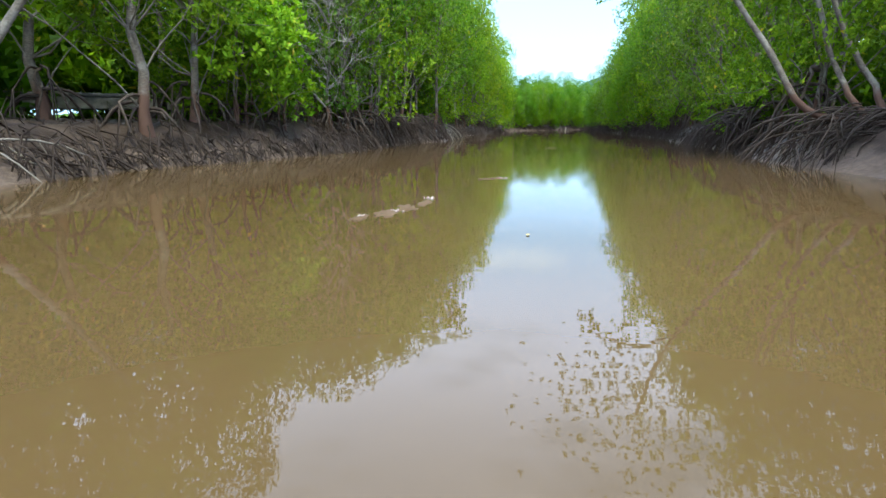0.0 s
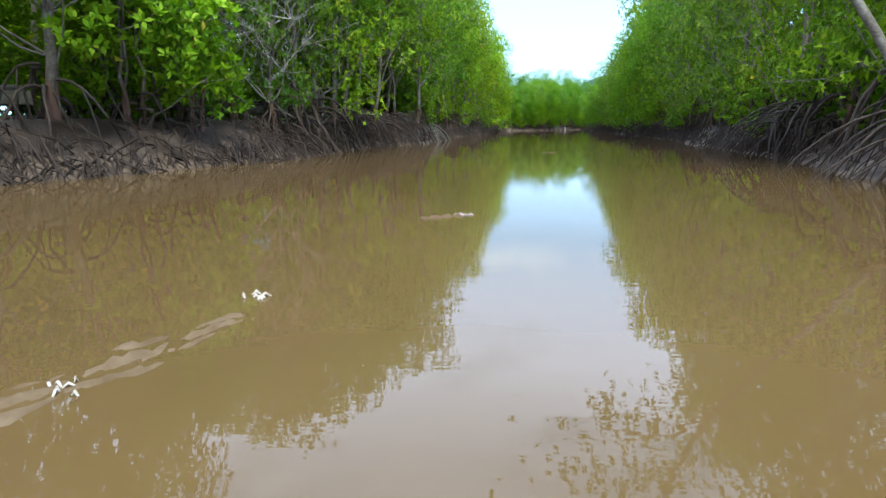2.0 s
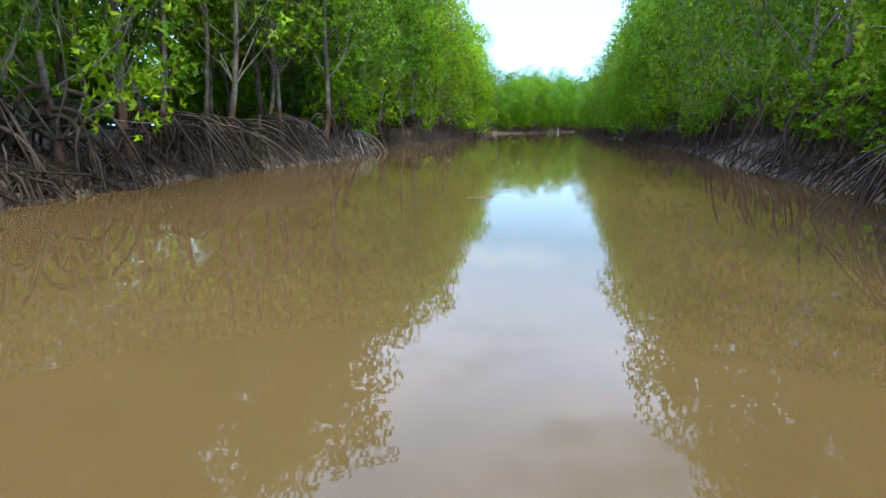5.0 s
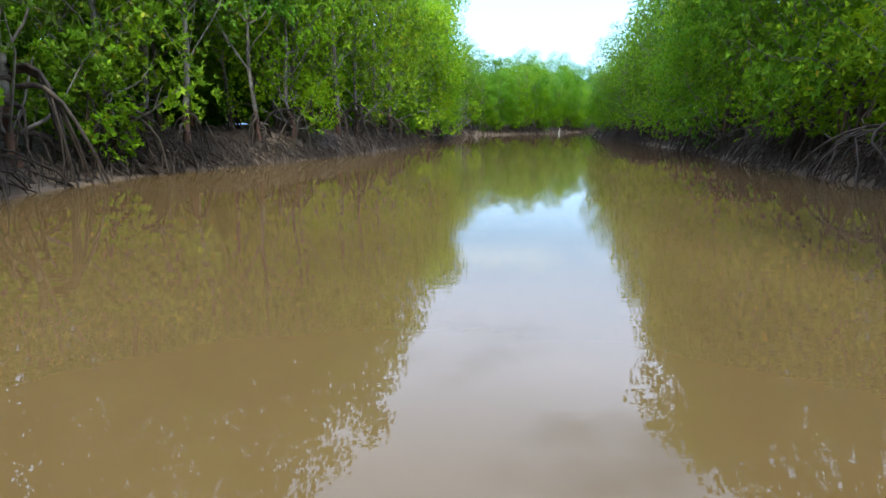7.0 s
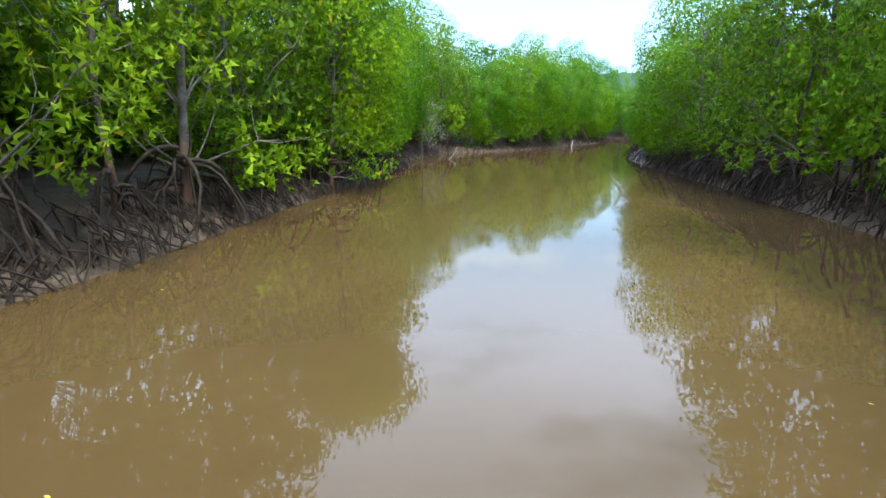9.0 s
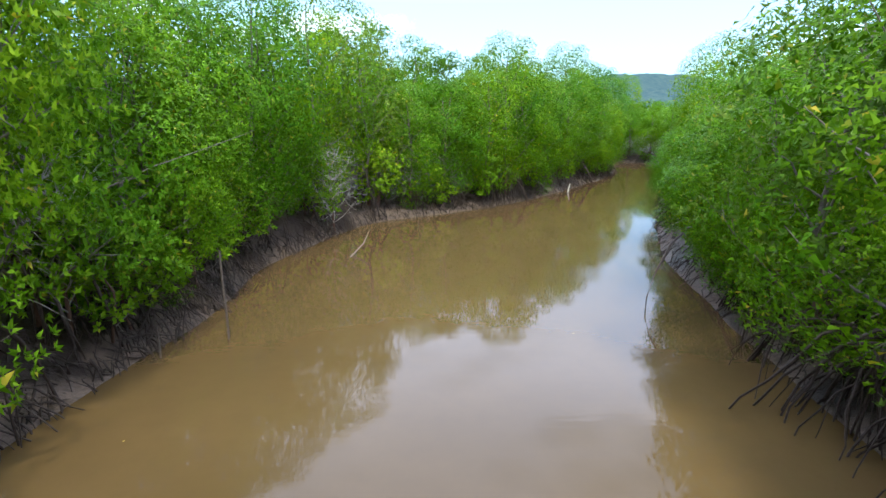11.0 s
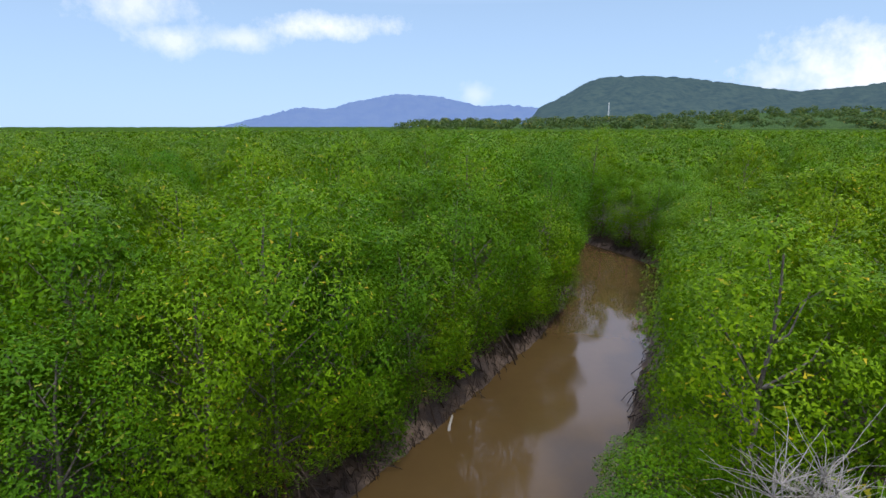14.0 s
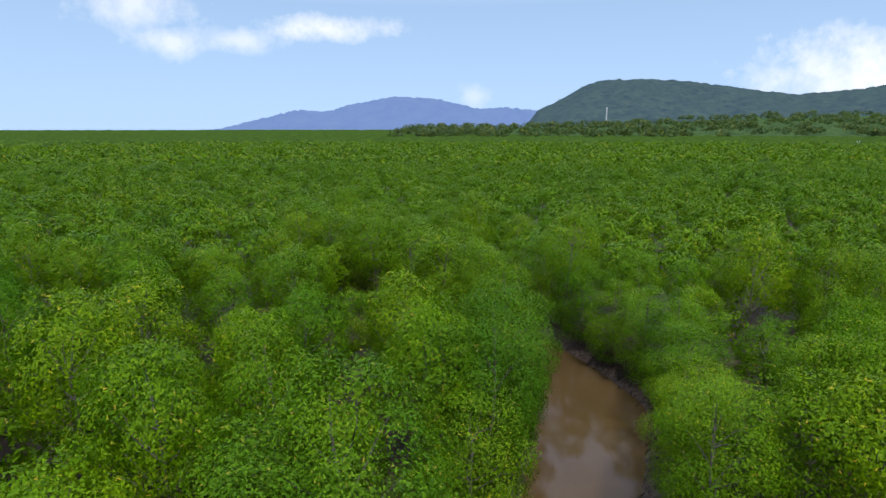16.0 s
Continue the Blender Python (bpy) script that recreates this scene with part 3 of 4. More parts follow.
def tree_parts(seed, height, base, radius, puffs, leaves, leaf, count, mat, trunk_r=0.09, lean=0.35, stems=1, bare=0.0, fork=3, flat=0.75, tops=0.0, simple=False, fine=False, deep=2.8, low=-0.45, twig=None):
    """Meshes of one tree: stems, limbs with twigs, and the crown of leaf whorls on uneven puffs."""
    rng = np.random.default_rng(seed)
    trunk, limbs = Pile(), Pile()
    lines = []
    for s in range(stems):
        a = rng.uniform(0, 6.28)
        foot = np.array([math.cos(a), math.sin(a), 0]) * (0.0 if stems == 1 else rng.uniform(0.15, 0.5))
        foot[2] = -0.5
        tip = np.array([math.cos(a) * lean * rng.uniform(0.4, 1.5), math.sin(a) * lean * rng.uniform(0.4, 1.5), height * rng.uniform(0.80, 0.92)])
        ln = bent(rng, foot, tip, 9, 0.16)
        r = trunk_r * rng.uniform(0.8, 1.15) * np.linspace(1.15, 0.22, 9)
        r[0] *= 1.5
        trunk.tube(ln, r, 7)
        lines.append(ln)
    if simple:
        cs, _, _ = dome_lumps(np.random.default_rng(seed), puffs, radius, height, deep, low)
        for i, c in enumerate(cs[::2]):
            ln = lines[i % stems]
            k = int(np.clip(np.interp(c[2] - 1.2, ln[:, 2], np.arange(len(ln))), 1, len(ln) - 3))
            br = bent(rng, ln[k], ln[k] + (c - ln[k]) * 0.9, 4, 0.12, -0.1)
            limbs.tube(br, trunk_r * np.linspace(0.42, 0.10, 4), 3)
        cv, cn = crown_cloud(seed, puffs, leaves, leaf, radius, height, deep, low)
        return trunk.mesh("trunk", M_BARK), limbs.mesh("branchwork", twig or M_TWIG), leaf_mesh("crown", None, mat, cv, None, cn)
    centres, sizes = [], []
    for i in range(puffs):
        f = (i + 0.5) / puffs
        zc = base + (height - base) * (f ** 0.85) * 0.95
        rel = (zc - base) / (height - base)
        reach = radius * (0.55 + 0.45 * math.sin(min(1.0, rel * 1.25 + 0.22) * math.pi)) if rel < 0.75 else radius * math.sqrt(max(0.0, 1.0 - rel)) * 1.55
        ang = i * 2.399 + rng.uniform(-0.5, 0.5)
        rr = reach * rng.uniform(0.45, 1.0)
        c = np.array([math.cos(ang) * rr, math.sin(ang) * rr, zc])
        if tops and rel > 0.75:
            c[2] += rng.uniform(0, tops)
        ln = lines[i % stems]
        k = int(np.clip(np.interp(zc - rr * 0.8, ln[:, 2], np.arange(len(ln))), 1, len(ln) - 2))
        c[:2] += ln[k][:2] * 0.6
        size = radius * rng.uniform(0.30, 0.48)
        br = bent(rng, ln[k], c, 5, 0.12, -0.1)
        limbs.tube(br, min(trunk_r, 0.09) * np.linspace(0.34, 0.08, 5), 4)
        for _ in range(fork):
            e = c + rng.normal(0, 1, 3) * size * np.array([0.7, 0.7, 0.5])
            limbs.tube(bent(rng, br[3], e, 4, 0.08), trunk_r * np.linspace(0.12, 0.04, 4), 3)
        centres.append(c)
        sizes.append(size)
    pos, axis = [], []
    n = np.maximum(1, (leaves * np.array(sizes) ** 2 / np.sum(np.array(sizes) ** 2))).astype(int)
    mid = np.array([0, 0, base + (height - base) * 0.5])
    kept = []
    for c, s, m in zip(centres, sizes, n):
        if rng.random() < bare:
            continue
        kept.append((c, s))
        away = (c - mid) / (np.linalg.norm(c - mid) + 0.3)
        d = rng.normal(size=(m, 3)) + away * 0.8
        d[:, 2] += 0.35
        d /= np.linalg.norm(d, axis=1, keepdims=True)
        r = s * rng.uniform(0.6, 1.12, (m, 1)) * (1 + 0.18 * np.sin(d[:, :1] * 7 + c[0]) * np.sin(d[:, 1:2] * 6 + c[1]))
        pos.append(c + d * r * np.array([1, 1, flat]))
        ax = d * 0.75 + np.array([0, 0, 0.65]) + rng.normal(0, 0.28, (m, 3))
        axis.append(ax / np.linalg.norm(ax, axis=1, keepdims=True))
    pos, axis = np.concatenate(pos), np.concatenate(axis)
    mid = np.array([0, 0, base + (height - base) * 0.55])
    face = crown_facing(rng, pos, axis, mid, count)
    fill, filln = filling(rng, [k[0] for k in kept], [k[1] for k in kept], 8, 0.5) if bare < 0.3 else (np.zeros((0, 3)), np.zeros((0, 3)))
    v, vn = turned(rosettes(rng, pos, axis, leaf, count, (0.6, 1.25), fine), 3 if fine else 4, face)
    if fine:
        crown = leaf_mesh("crown", None, mat, np.concatenate([v, fill]), None, np.concatenate([vn, filln]))
    else:
        crown = leaf_mesh("crown", v, mat, fill, vn, filln)
    return trunk.mesh("trunk", M_BARK), limbs.mesh("branchwork", twig or M_TWIG), crown


def stilt_root(rng, ang, reach, top, drop=1.0, r=0.03, mat=None):
    """One arching prop root from the stem down into the mud, forked near its foot."""
    p = Pile()
    dx, dy = math.cos(ang), math.sin(ang)
    t = np.linspace(0, 1, 8)
    out = 0.04 + reach * (t ** 0.85)
    z = top + (-drop - top) * (t ** 2.2) + 0.10 * np.sin(t * math.pi)
    side = rng.normal(0, 0.24) * np.sin(t * math.pi) + rng.normal(0, 0.045, 8)
    pts = np.stack([dx * out - dy * side, dy * out + dx * side, z], 1)
    p.tube(pts, r * np.linspace(1.25, 0.75, 8) * rng.uniform(0.8, 1.2), 5)
    for _ in range(int(rng.integers(0, 3))):
        k = int(rng.integers(2, 6))
        e = pts[k] + np.array([dx * 0.35 - dy * rng.uniform(-0.4, 0.4), dy * 0.35 + dx * rng.uniform(-0.4, 0.4), -pts[k][2] - drop])
        b = bent(rng, pts[k], e, 5, 0.04, 0.12)
        p.tube(b, r * 0.7 * np.linspace(1, 0.7, 5), 4)
    return p.mesh("stilt_root", mat or M_ROOT)


TREES = {
    # seed, height, crown base, radius, puffs, whorls, leaf, leaves a whorl, leaf material; roots
    "wall": dict(n=4, height=8.4, base=1.05, radius=2.3, puffs=32, leaves=1500, leaf=0.16, count=6, mat=M_LEAF, roots=12, fork=2, fine=True),
    "stem": dict(n=3, height=9.2, base=2.7, radius=2.3, puffs=28, leaves=1250, leaf=0.16, fine=True, count=6, mat=M_LEAF, roots=6, fork=2, trunk_r=0.075),
    "olive": dict(n=2, height=8.2, base=1.0, radius=2.3, puffs=30, leaves=1300, leaf=0.145, count=6, mat=M_LEAF_OLIVE, roots=12, fork=4, bare=0.05, fine=True),
    "shrub": dict(n=3, height=3.0, base=0.4, radius=1.4, puffs=16, leaves=430, leaf=0.185, count=6, mat=M_LEAF_LUSH, roots=4, trunk_r=0.04, stems=3, fork=1),
    "dry": dict(n=1, height=6.6, base=1.8, radius=1.9, puffs=30, leaves=300, leaf=0.12, count=5, mat=M_LEAF_OLIVE, roots=7, fork=9, bare=0.4, twig=M_BARE),
    "tall": dict(n=2, height=9.6, base=2.2, radius=2.0, puffs=26, leaves=2000, leaf=0.14, count=6, mat=M_LEAF_DEEP, roots=9, fork=2, tops=0.9, twig=M_BARK, fine=True),
    "inner": dict(n=4, height=8.2, base=1.8, radius=2.5, puffs=28, leaves=6200, leaf=0.155, count=1, mat=M_LEAF_FAR, roots=0, simple=True, deep=3.5, low=-0.6),
    "inner_bright": dict(n=3, height=7.9, base=1.8, radius=2.45, puffs=26, leaves=6200, leaf=0.155, count=1, mat=M_LEAF_YOUNG, roots=0, simple=True, deep=3.4, low=-0.6),
    "bright": dict(n=3, height=8.0, base=0.7, radius=2.55, puffs=36, leaves=17000, leaf=0.10, count=1, mat=M_LEAF_YOUNG, roots=12, simple=True, twig=M_BARK, deep=4.4, low=-0.95),
    "lush": dict(n=2, height=8.0, base=0.7, radius=2.4, puffs=34, leaves=4200, leaf=0.118, count=6, mat=M_LEAF_LUSH, roots=10, fork=2, fine=True),
    "stout": dict(n=1, height=8.6, base=2.6, radius=2.6, puffs=30, leaves=1500, leaf=0.15, count=6, mat=M_LEAF, roots=9, fork=2, fine=True, trunk_r=0.15, lean=0.5),
    "wide": dict(n=4, height=8.2, base=1.0, radius=2.75, puffs=38, leaves=14000, leaf=0.115, count=1, mat=M_LEAF_DEEP, roots=14, simple=True, twig=M_BARK, deep=4.4, low=-0.92),
    "dead": dict(n=1, height=7.6, base=2.2, radius=1.7, puffs=34, leaves=20, leaf=0.12, count=3, mat=M_LEAF_OLIVE, roots=0, fork=16, bare=0.9, trunk_r=0.10, twig=M_BARE),
}
WORDS = {
    "wall": ("dense green mangrove leafing down to arched stilt roots", "mangroves along the creek bank"),
    "stem": ("mangrove with bare grey trunk and high green crown", "tall-stemmed mangroves on the bank"),
    "olive": ("dull olive mangrove with many grey twigs showing", "olive mangroves on the bank"),
    "shrub": ("young bright green mangrove shrub with glossy leaf whorls", "mangrove shrubs on the mud"),
    "dry": ("half-bare mangrove with pale dry twigs", "half-bare mangroves"),
    "tall": ("tall mangrove with open tufted top above the canopy", "mangroves standing above the canopy"),
    "inner": ("green mangrove in the closed stand behind the bank", "mangroves behind the bank"),
    "inner_bright": ("yellow-green mangrove with a rounded leafy dome", "mangroves behind the bank"),
    "wide": ("broad green mangrove leaning over its arched stilt roots", "mangroves along the creek bank"),
    "lush": ("bright yellow-green mangrove with leaf whorls hanging over the water", "mangroves along the creek bank"),
    "stout": ("thick red-brown mangrove trunk under a green crown", "stout mangroves by the boardwalk"),
    "bright": ("bright yellow-green mangrove leafing down over the water", "mangroves along the creek bank"),
    "dead": ("leafless grey dead mangrove with upright branches", "dead mangroves"),
}
RNG = np.random.default_rng(11)
PLANTED = []
DEAD = [(28.6, 93.0), (27.5, 89.8), (29.8, 94.3)]


def plant(kind, x, y, scale=1.0, tall=1.0, turn=None, z=None):
    if kind != "dead" and any(math.hypot(x - a, y - b) < 1.9 for a, b in DEAD):
        return None
    spec = dict(TREES[kind])
    n, roots = spec.pop("n"), spec.pop("roots")
    v = len([1 for k in PLANTED if k == kind]) % n
    PLANTED.append(kind)
    turn = RNG.uniform(0, 360) if turn is None else turn
    m = pose(x, y, (z_at(x, y) if z is None else z) - 0.03, RNG.normal(0, 2.0), RNG.normal(0, 2.0), turn) @ Matrix.Diagonal((scale, scale, scale * tall, 1))
    if (kind, v) in KINDS:
        return copy_thing(KINDS[kind, v], m)
    seed = sum(map(ord, kind)) * 10 + v
    spec["height"] *= 1 + 0.05 * (v - 1)
    trunk, limbs, crown = tree_parts(seed, **spec)
    ob = tagged(new("mangrove_tree" if kind != "shrub" else "mangrove_shrub"), WORDS[kind][0], "tree" if kind != "shrub" else "shrub", WORDS[kind][1])
    part("branchwork", limbs, part("trunk", trunk, ob))
    part("crown", crown, ob)
    rng = np.random.default_rng(seed + 5)
    small = {"shrub": 0.45, "stem": 0.6, "dry": 0.6}.get(kind, 1.0)
    for i in range(roots):
        part("stilt_root", stilt_root(rng, i * 6.283 / roots + rng.uniform(-0.3, 0.3), rng.uniform(0.6, 1.7) * small, rng.uniform(0.45, 1.35) * small, 1.0, 0.032 * (0.6 + 0.4 * small)), ob)
    ob.matrix_basis = m
    KINDS[kind, v] = ob
    return ob


def along(line, s):
    """The point at y = s of a bank line and the outward normal there."""
    i = int(np.argmin(np.abs(line[:, 1] - s)))
    return i


def bank_size(y):
    """Scale, stretch and setback of bank trees: taller on the first reaches, low on the last."""
    if y < 76:
        return RNG.uniform(0.95, 1.12), RNG.uniform(1.06, 1.24), -0.45 if y < 62 else -0.3
    return RNG.uniform(0.86, 1.14), RNG.uniform(0.88, 1.06), -0.4 if 87 < y < 130 else 0.2


def low_size(y):
    if y < 64:
        return bank_size(y)
    if y < 88:
        return RNG.uniform(0.95, 1.05), RNG.uniform(0.90, 1.0) if y < 75 else RNG.uniform(0.72, 0.82), -0.95 if y < 78 else (-0.2 if y < 81 else 0.9)
    if y > 124:
        return RNG.uniform(1.0, 1.15), RNG.uniform(0.97, 1.07), 0.1
    return RNG.uniform(0.88, 1.0), RNG.uniform(0.86, 1.0), 1.1 if y < 118 else 0.4


def inner_size(y):
    return RNG.uniform(0.82, 1.12), RNG.uniform(0.84, 1.1) * (1.12 if y < 70 else 0.96), 0.0


def low_inner(y):
    return (RNG.uniform(0.85, 1.0), RNG.uniform(0.76, 0.9), 0.4 if y < 92 else 1.6) if 64 < y < 150 else inner_size(y)


def bank_rows(line, sign, zones, step, off, jitter, kinds_of, size=bank_size):
    """Trees along a bank at off metres from the water's edge."""
    seg = np.linalg.norm(np.diff(line, axis=0), axis=1)
    cum = np.concatenate([[0], np.cumsum(seg)])
    s = 0.4
    while s < cum[-1]:
        i = min(int(np.searchsorted(cum, s)), len(line) - 2)
        d = line[i + 1] - line[i]
        nrm = np.array([-d[1], d[0]]) * sign / (np.linalg.norm(d) + 1e-9)
        scale, tall, back = size(float(line[i][1]))
        x, y = line[i] + nrm * (off + back + RNG.uniform(-jitter, jitter))
        kind = kinds_of(float(y))
        if zones[0] < y < zones[1] and kind and not inside_creek(np.array([x]), np.array([y]))[0]:
            plant(kind, float(x), float(y), scale, tall)
        s += step * RNG.uniform(0.8, 1.2) * (1.3 if line[i][1] > 96 else 1.0)


def pick(*names):
    return names[int(RNG.integers(len(names)))]


def left_front(y):
    if y < 22:
        return None
    if y < 27:
        return pick("stem", "wall")
    if y < 35:
        return "stem"
    if y < 46:
        return pick("wall", "wall", "olive")
    if y < 60:
        return pick("stem", "stem", "wall")
    if y < 66:
        return pick("wall", "olive", "wall")
    if y < 76:
        return "lush"
    if y < 88:
        return pick("wide", "lush")
    return pick("wide", "wide", "wide", "olive") if y < 100 else "wide"


def right_front(y):
    if y < 15:
        return None
    if y < 70:
        return pick("wall", "wall", "wall", "olive")
    if y < 76:
        return pick("wide", "olive", "wide")
    return pick("bright", "wide", "bright")


def shrub_size(y):
    return RNG.uniform(0.8, 1.1), RNG.uniform(0.85, 1.1), 0.0


bank_rows(LINE_L, 1, (22, 164), 2.6, 1.8, 0.35, left_front)
bank_rows(LINE_R, -1, (15, 172), 2.6, 1.8, 0.35, right_front, low_size)
bank_rows(LINE_L, 1, (34, 150), 4.2, 1.2, 0.25, lambda y: "shrub" if y < 46 or y > 61 else None, shrub_size)
bank_rows(LINE_R, -1, (17, 84), 4.2, 1.2, 0.25, lambda y: "shrub", shrub_size)
bank_rows(LINE_L, 1, (23, 60), 3.4, 3.6, 0.5, lambda y: "stem")
bank_rows(LINE_L, 1, (20, 62), 3.6, 7.4, 0.7, lambda y: "inner", inner_size)
bank_rows(LINE_L, 1, (22, 164), 4.0, 5.2, 0.8, lambda y: pick("inner", "inner_bright", "inner"), inner_size)
bank_rows(LINE_R, -1, (-2, 172), 4.0, 5.2, 0.8, lambda y: pick("inner", "inner_bright"), low_inner)
for tx, ty in ((7.6, 95.4), (10.2, 96.6), (14.0, 98.9), (19.2, 104.5), (22.4, 110.5), (27.4, 118.5)):
    plant("tall", tx, ty, 0.92, 1.0)

for dx, dy in DEAD:
    plant("dead", dx, dy, 0.9, 0.88)

# single trees on the bank by the boardwalk and the great root clump across from it
for ix, iy in ((-9.6, 0.5), (-10.4, 4.2), (-11.4, 7.6), (-12.2, 10.8), (-12.6, 14.2), (-8.6, 17.2)):
    plant("inner", ix, iy, 1.15, 1.12)
plant("wall", 12.4, 14.0, 1.0, 1.1)
plant("wall", 12.0, 10.2, 1.0, 1.1)
plant("olive", 10.9, 6.2, 1.0, 1.15)
plant("wall", 11.0, 2.4, 1.0, 1.15)
for ix, iy in ((-16.5, 20.5), (-19.5, 20.8), (-18.5, 24.5), (-22.5, 24.0), (-14.5, 24.0), (-24.0, 19.5)):
    plant("inner", ix, iy, 1.1, 1.05)
plant("stout", -6.9, 12.9, 0.95)
plant("stout", -6.5, 14.4, 0.85)
plant("stout", -9.2, 12.8, 1.0)
plant("stem", -9.6, 9.0, 1.0)
plant("shrub", -5.9, 16.3, 1.25)
plant("shrub", -7.1, 17.2, 1.3)
plant("shrub", -5.2, 17.4, 1.1)
plant("dry", -4.3, 20.6, 1.0)
plant("stout", -6.2, 19.4, 0.85)
plant("olive", -3.9, 21.9, 0.85, 1.15)
plant("dry", -5.6, 21.4, 1.05)
plant("wall", -7.6, 20.6, 0.95)
plant("bright", 22.9, 81.2, 0.95, 0.72)
plant("bright", 25.6, 87.6, 0.82, 0.85)
plant("bright", 26.2, 91.3, 0.76, 0.86)
plant("bright", 27.1, 94.4, 0.78, 0.88)
plant("bright", 28.5, 97.0, 0.82, 0.9)
plant("lush", 17.3, 47.0, 1.0, 1.0)
plant("lush", -2.2, 36.4, 0.9, 1.0)
plant("lush", 1.9, 50.4, 0.85, 1.1)
plant("lush", 17.7, 51.4, 0.95, 1.05)
plant("lush", 18.6, 55.0, 0.95, 1.05)
plant("lush", -7.0, 17.0, 0.72, 0.85)
plant("dry", 9.2, 88.6, 0.65)
plant("dry", 6.5, 75.3, 0.65)
plant("lush", 6.3, 67.6, 1.0, 1.0)


WALKWAY = [(-21, 14.5), (-17.5, 16.0), (-14.1, 17.8), (-10.6, 20.4), (-9.0, 24), (-8.6, 28), (-7.6, 32), (-8.4, 36), (-10, 40), (-11, 44), (-11, 48), (-10.6, 52)]


# ---- the closed forest beyond, one mass of crowns ----
def scatter(rng, x0, x1, y0, y1, gap):
    """Jittered rows of places, about gap apart."""
    out = []
    for j, y in enumerate(np.arange(y0, y1, gap * 0.87)):
        for x in np.arange(x0, x1, gap):
            out.append((x + (j % 2) * gap / 2 + rng.normal(0, gap * 0.18), y + rng.normal(0, gap * 0.18)))
    return np.array(out)


def forest(name, label, places, clouds, seed, mat, low=0.85, high=1.15):
    rng = np.random.default_rng(seed)
    vs, ns = [], []
    for x, y in places:
        c, cn = clouds[int(rng.integers(len(clouds)))]
        a, s, h = rng.uniform(0, 6.283), rng.uniform(low, high), rng.uniform(0.72, 1.08)
        ca, sa = math.cos(a), math.sin(a)
        vs.append(np.stack([(c[:, 0] * ca - c[:, 1] * sa) * s + x, (c[:, 0] * sa + c[:, 1] * ca) * s + y, c[:, 2] * h], 1))
        ns.append(np.stack([cn[:, 0] * ca - cn[:, 1] * sa, cn[:, 0] * sa + cn[:, 1] * ca, cn[:, 2]], 1))
    return tagged(new(name, leaf_mesh(name, None, mat, np.concatenate(vs), None, np.concatenate(ns))), label, "forest", kind="stuff")


frng = np.random.default_rng(5)
EYE_X, EYE_Y = 20.0, 84.0


def fan(p, lo, hi, half=0.84):
    """Places within the wedge of land ahead of the creek's bend."""
    d = p[:, 1] - EYE_Y
    return (d > lo) & (d < hi) & (np.abs(p[:, 0] - EYE_X) < d * half + 8)


near_p = scatter(frng, -60, 130, 88, 170, 4.9)
near_p = near_p[fan(near_p, 6, 60)]
near_p = near_p[bank_distance(near_p[:, 0], near_p[:, 1]) > 7.4]
near_p = near_p[np.argsort(np.hypot(near_p[:, 0] - EYE_X - 5, near_p[:, 1] - EYE_Y))]
for x, y in near_p[:100]:
    wide = frng.uniform(0.76, 1.16)
    plant(pick("inner", "inner_bright", "inner_bright", "inner"), float(x), float(y), wide, frng.uniform(0.84, 1.08) / wide ** 0.6, z=0.5)
under_p = scatter(frng, -25, 85, 90, 140, 3.2)
under_p = under_p[fan(under_p, 6, 50)]
under_p = under_p[bank_distance(under_p[:, 0], under_p[:, 1]) > 4.5]
CLOUD_UNDER = [crown_cloud(50 + i, 10, 260, 0.32, 2.0, 4.6 + 0.3 * i, 1.6, -0.1, 4) for i in range(3)]
forest("mangrove_saplings", "dark mangrove undergrowth between the crowns", under_p, CLOUD_UNDER, 8, M_LEAF_FAR)
CLOUD_MID = [crown_cloud(70 + i, 24, 2300, 0.25, 2.5, 8.0, 3.5, -0.4, 6) for i in range(4)]
forest("mangrove_forest", "closed green mangrove canopy of rounded crowns", near_p[100:], CLOUD_MID, 3, M_LEAF_FAR)
CLOUD_FAR = [crown_cloud(80 + i, 18, 640, 0.42, 2.55, 8.1, 3.3, -0.2, 2) for i in range(4)]
far_p = scatter(frng, -230, 260, 138, 330, 5.0)
far_p = far_p[fan(far_p, 58, 190)]
far_p = far_p[bank_distance(far_p[:, 0], far_p[:, 1]) > 4]
forest("mangrove_forest", "distant mangrove canopy, close rounded green crowns", far_p, CLOUD_FAR, 4, M_LEAF_FAR)
CLOUD_RING = [crown_cloud(30 + i, 10, 120, 1.0, 3.3, 8.3, 3.3, -0.1, 2) for i in range(4)]
ring_p = scatter(frng, -420, 470, 270, 560, 6.6)
ring_p = ring_p[fan(ring_p, 189, 440, 0.86)]
forest("mangrove_forest", "far mangrove canopy, small close green crowns", ring_p, CLOUD_RING, 14, M_LEAF_FAR)
# the stands behind both banks of the first reaches
CLOUD_LOW = [crown_cloud(90 + i, 18, 620, 0.50, 2.8, 7.6 + 0.3 * i, 3.4, -0.7, 6) for i in range(3)]
back_p = scatter(frng, -34, 52, -14, 96, 3.4)
bd = bank_distance(back_p[:, 0], back_p[:, 1])
back_p = back_p[(bd > 6.4) & (bd < 22)]
low_p = scatter(frng, -34, 52, -14, 96, 2.6)
bd = bank_distance(low_p[:, 0], low_p[:, 1])
low_p = low_p[(bd > 5.6) & (bd < 14)]
walk_line = dense_line(WALKWAY)
clear = np.min(np.linalg.norm(back_p[:, None] - walk_line[None], axis=2), axis=1)
back_p = back_p[clear > 1.6]
low_p = low_p[np.min(np.linalg.norm(low_p[:, None] - walk_line[None], axis=2), axis=1) > 1.9]
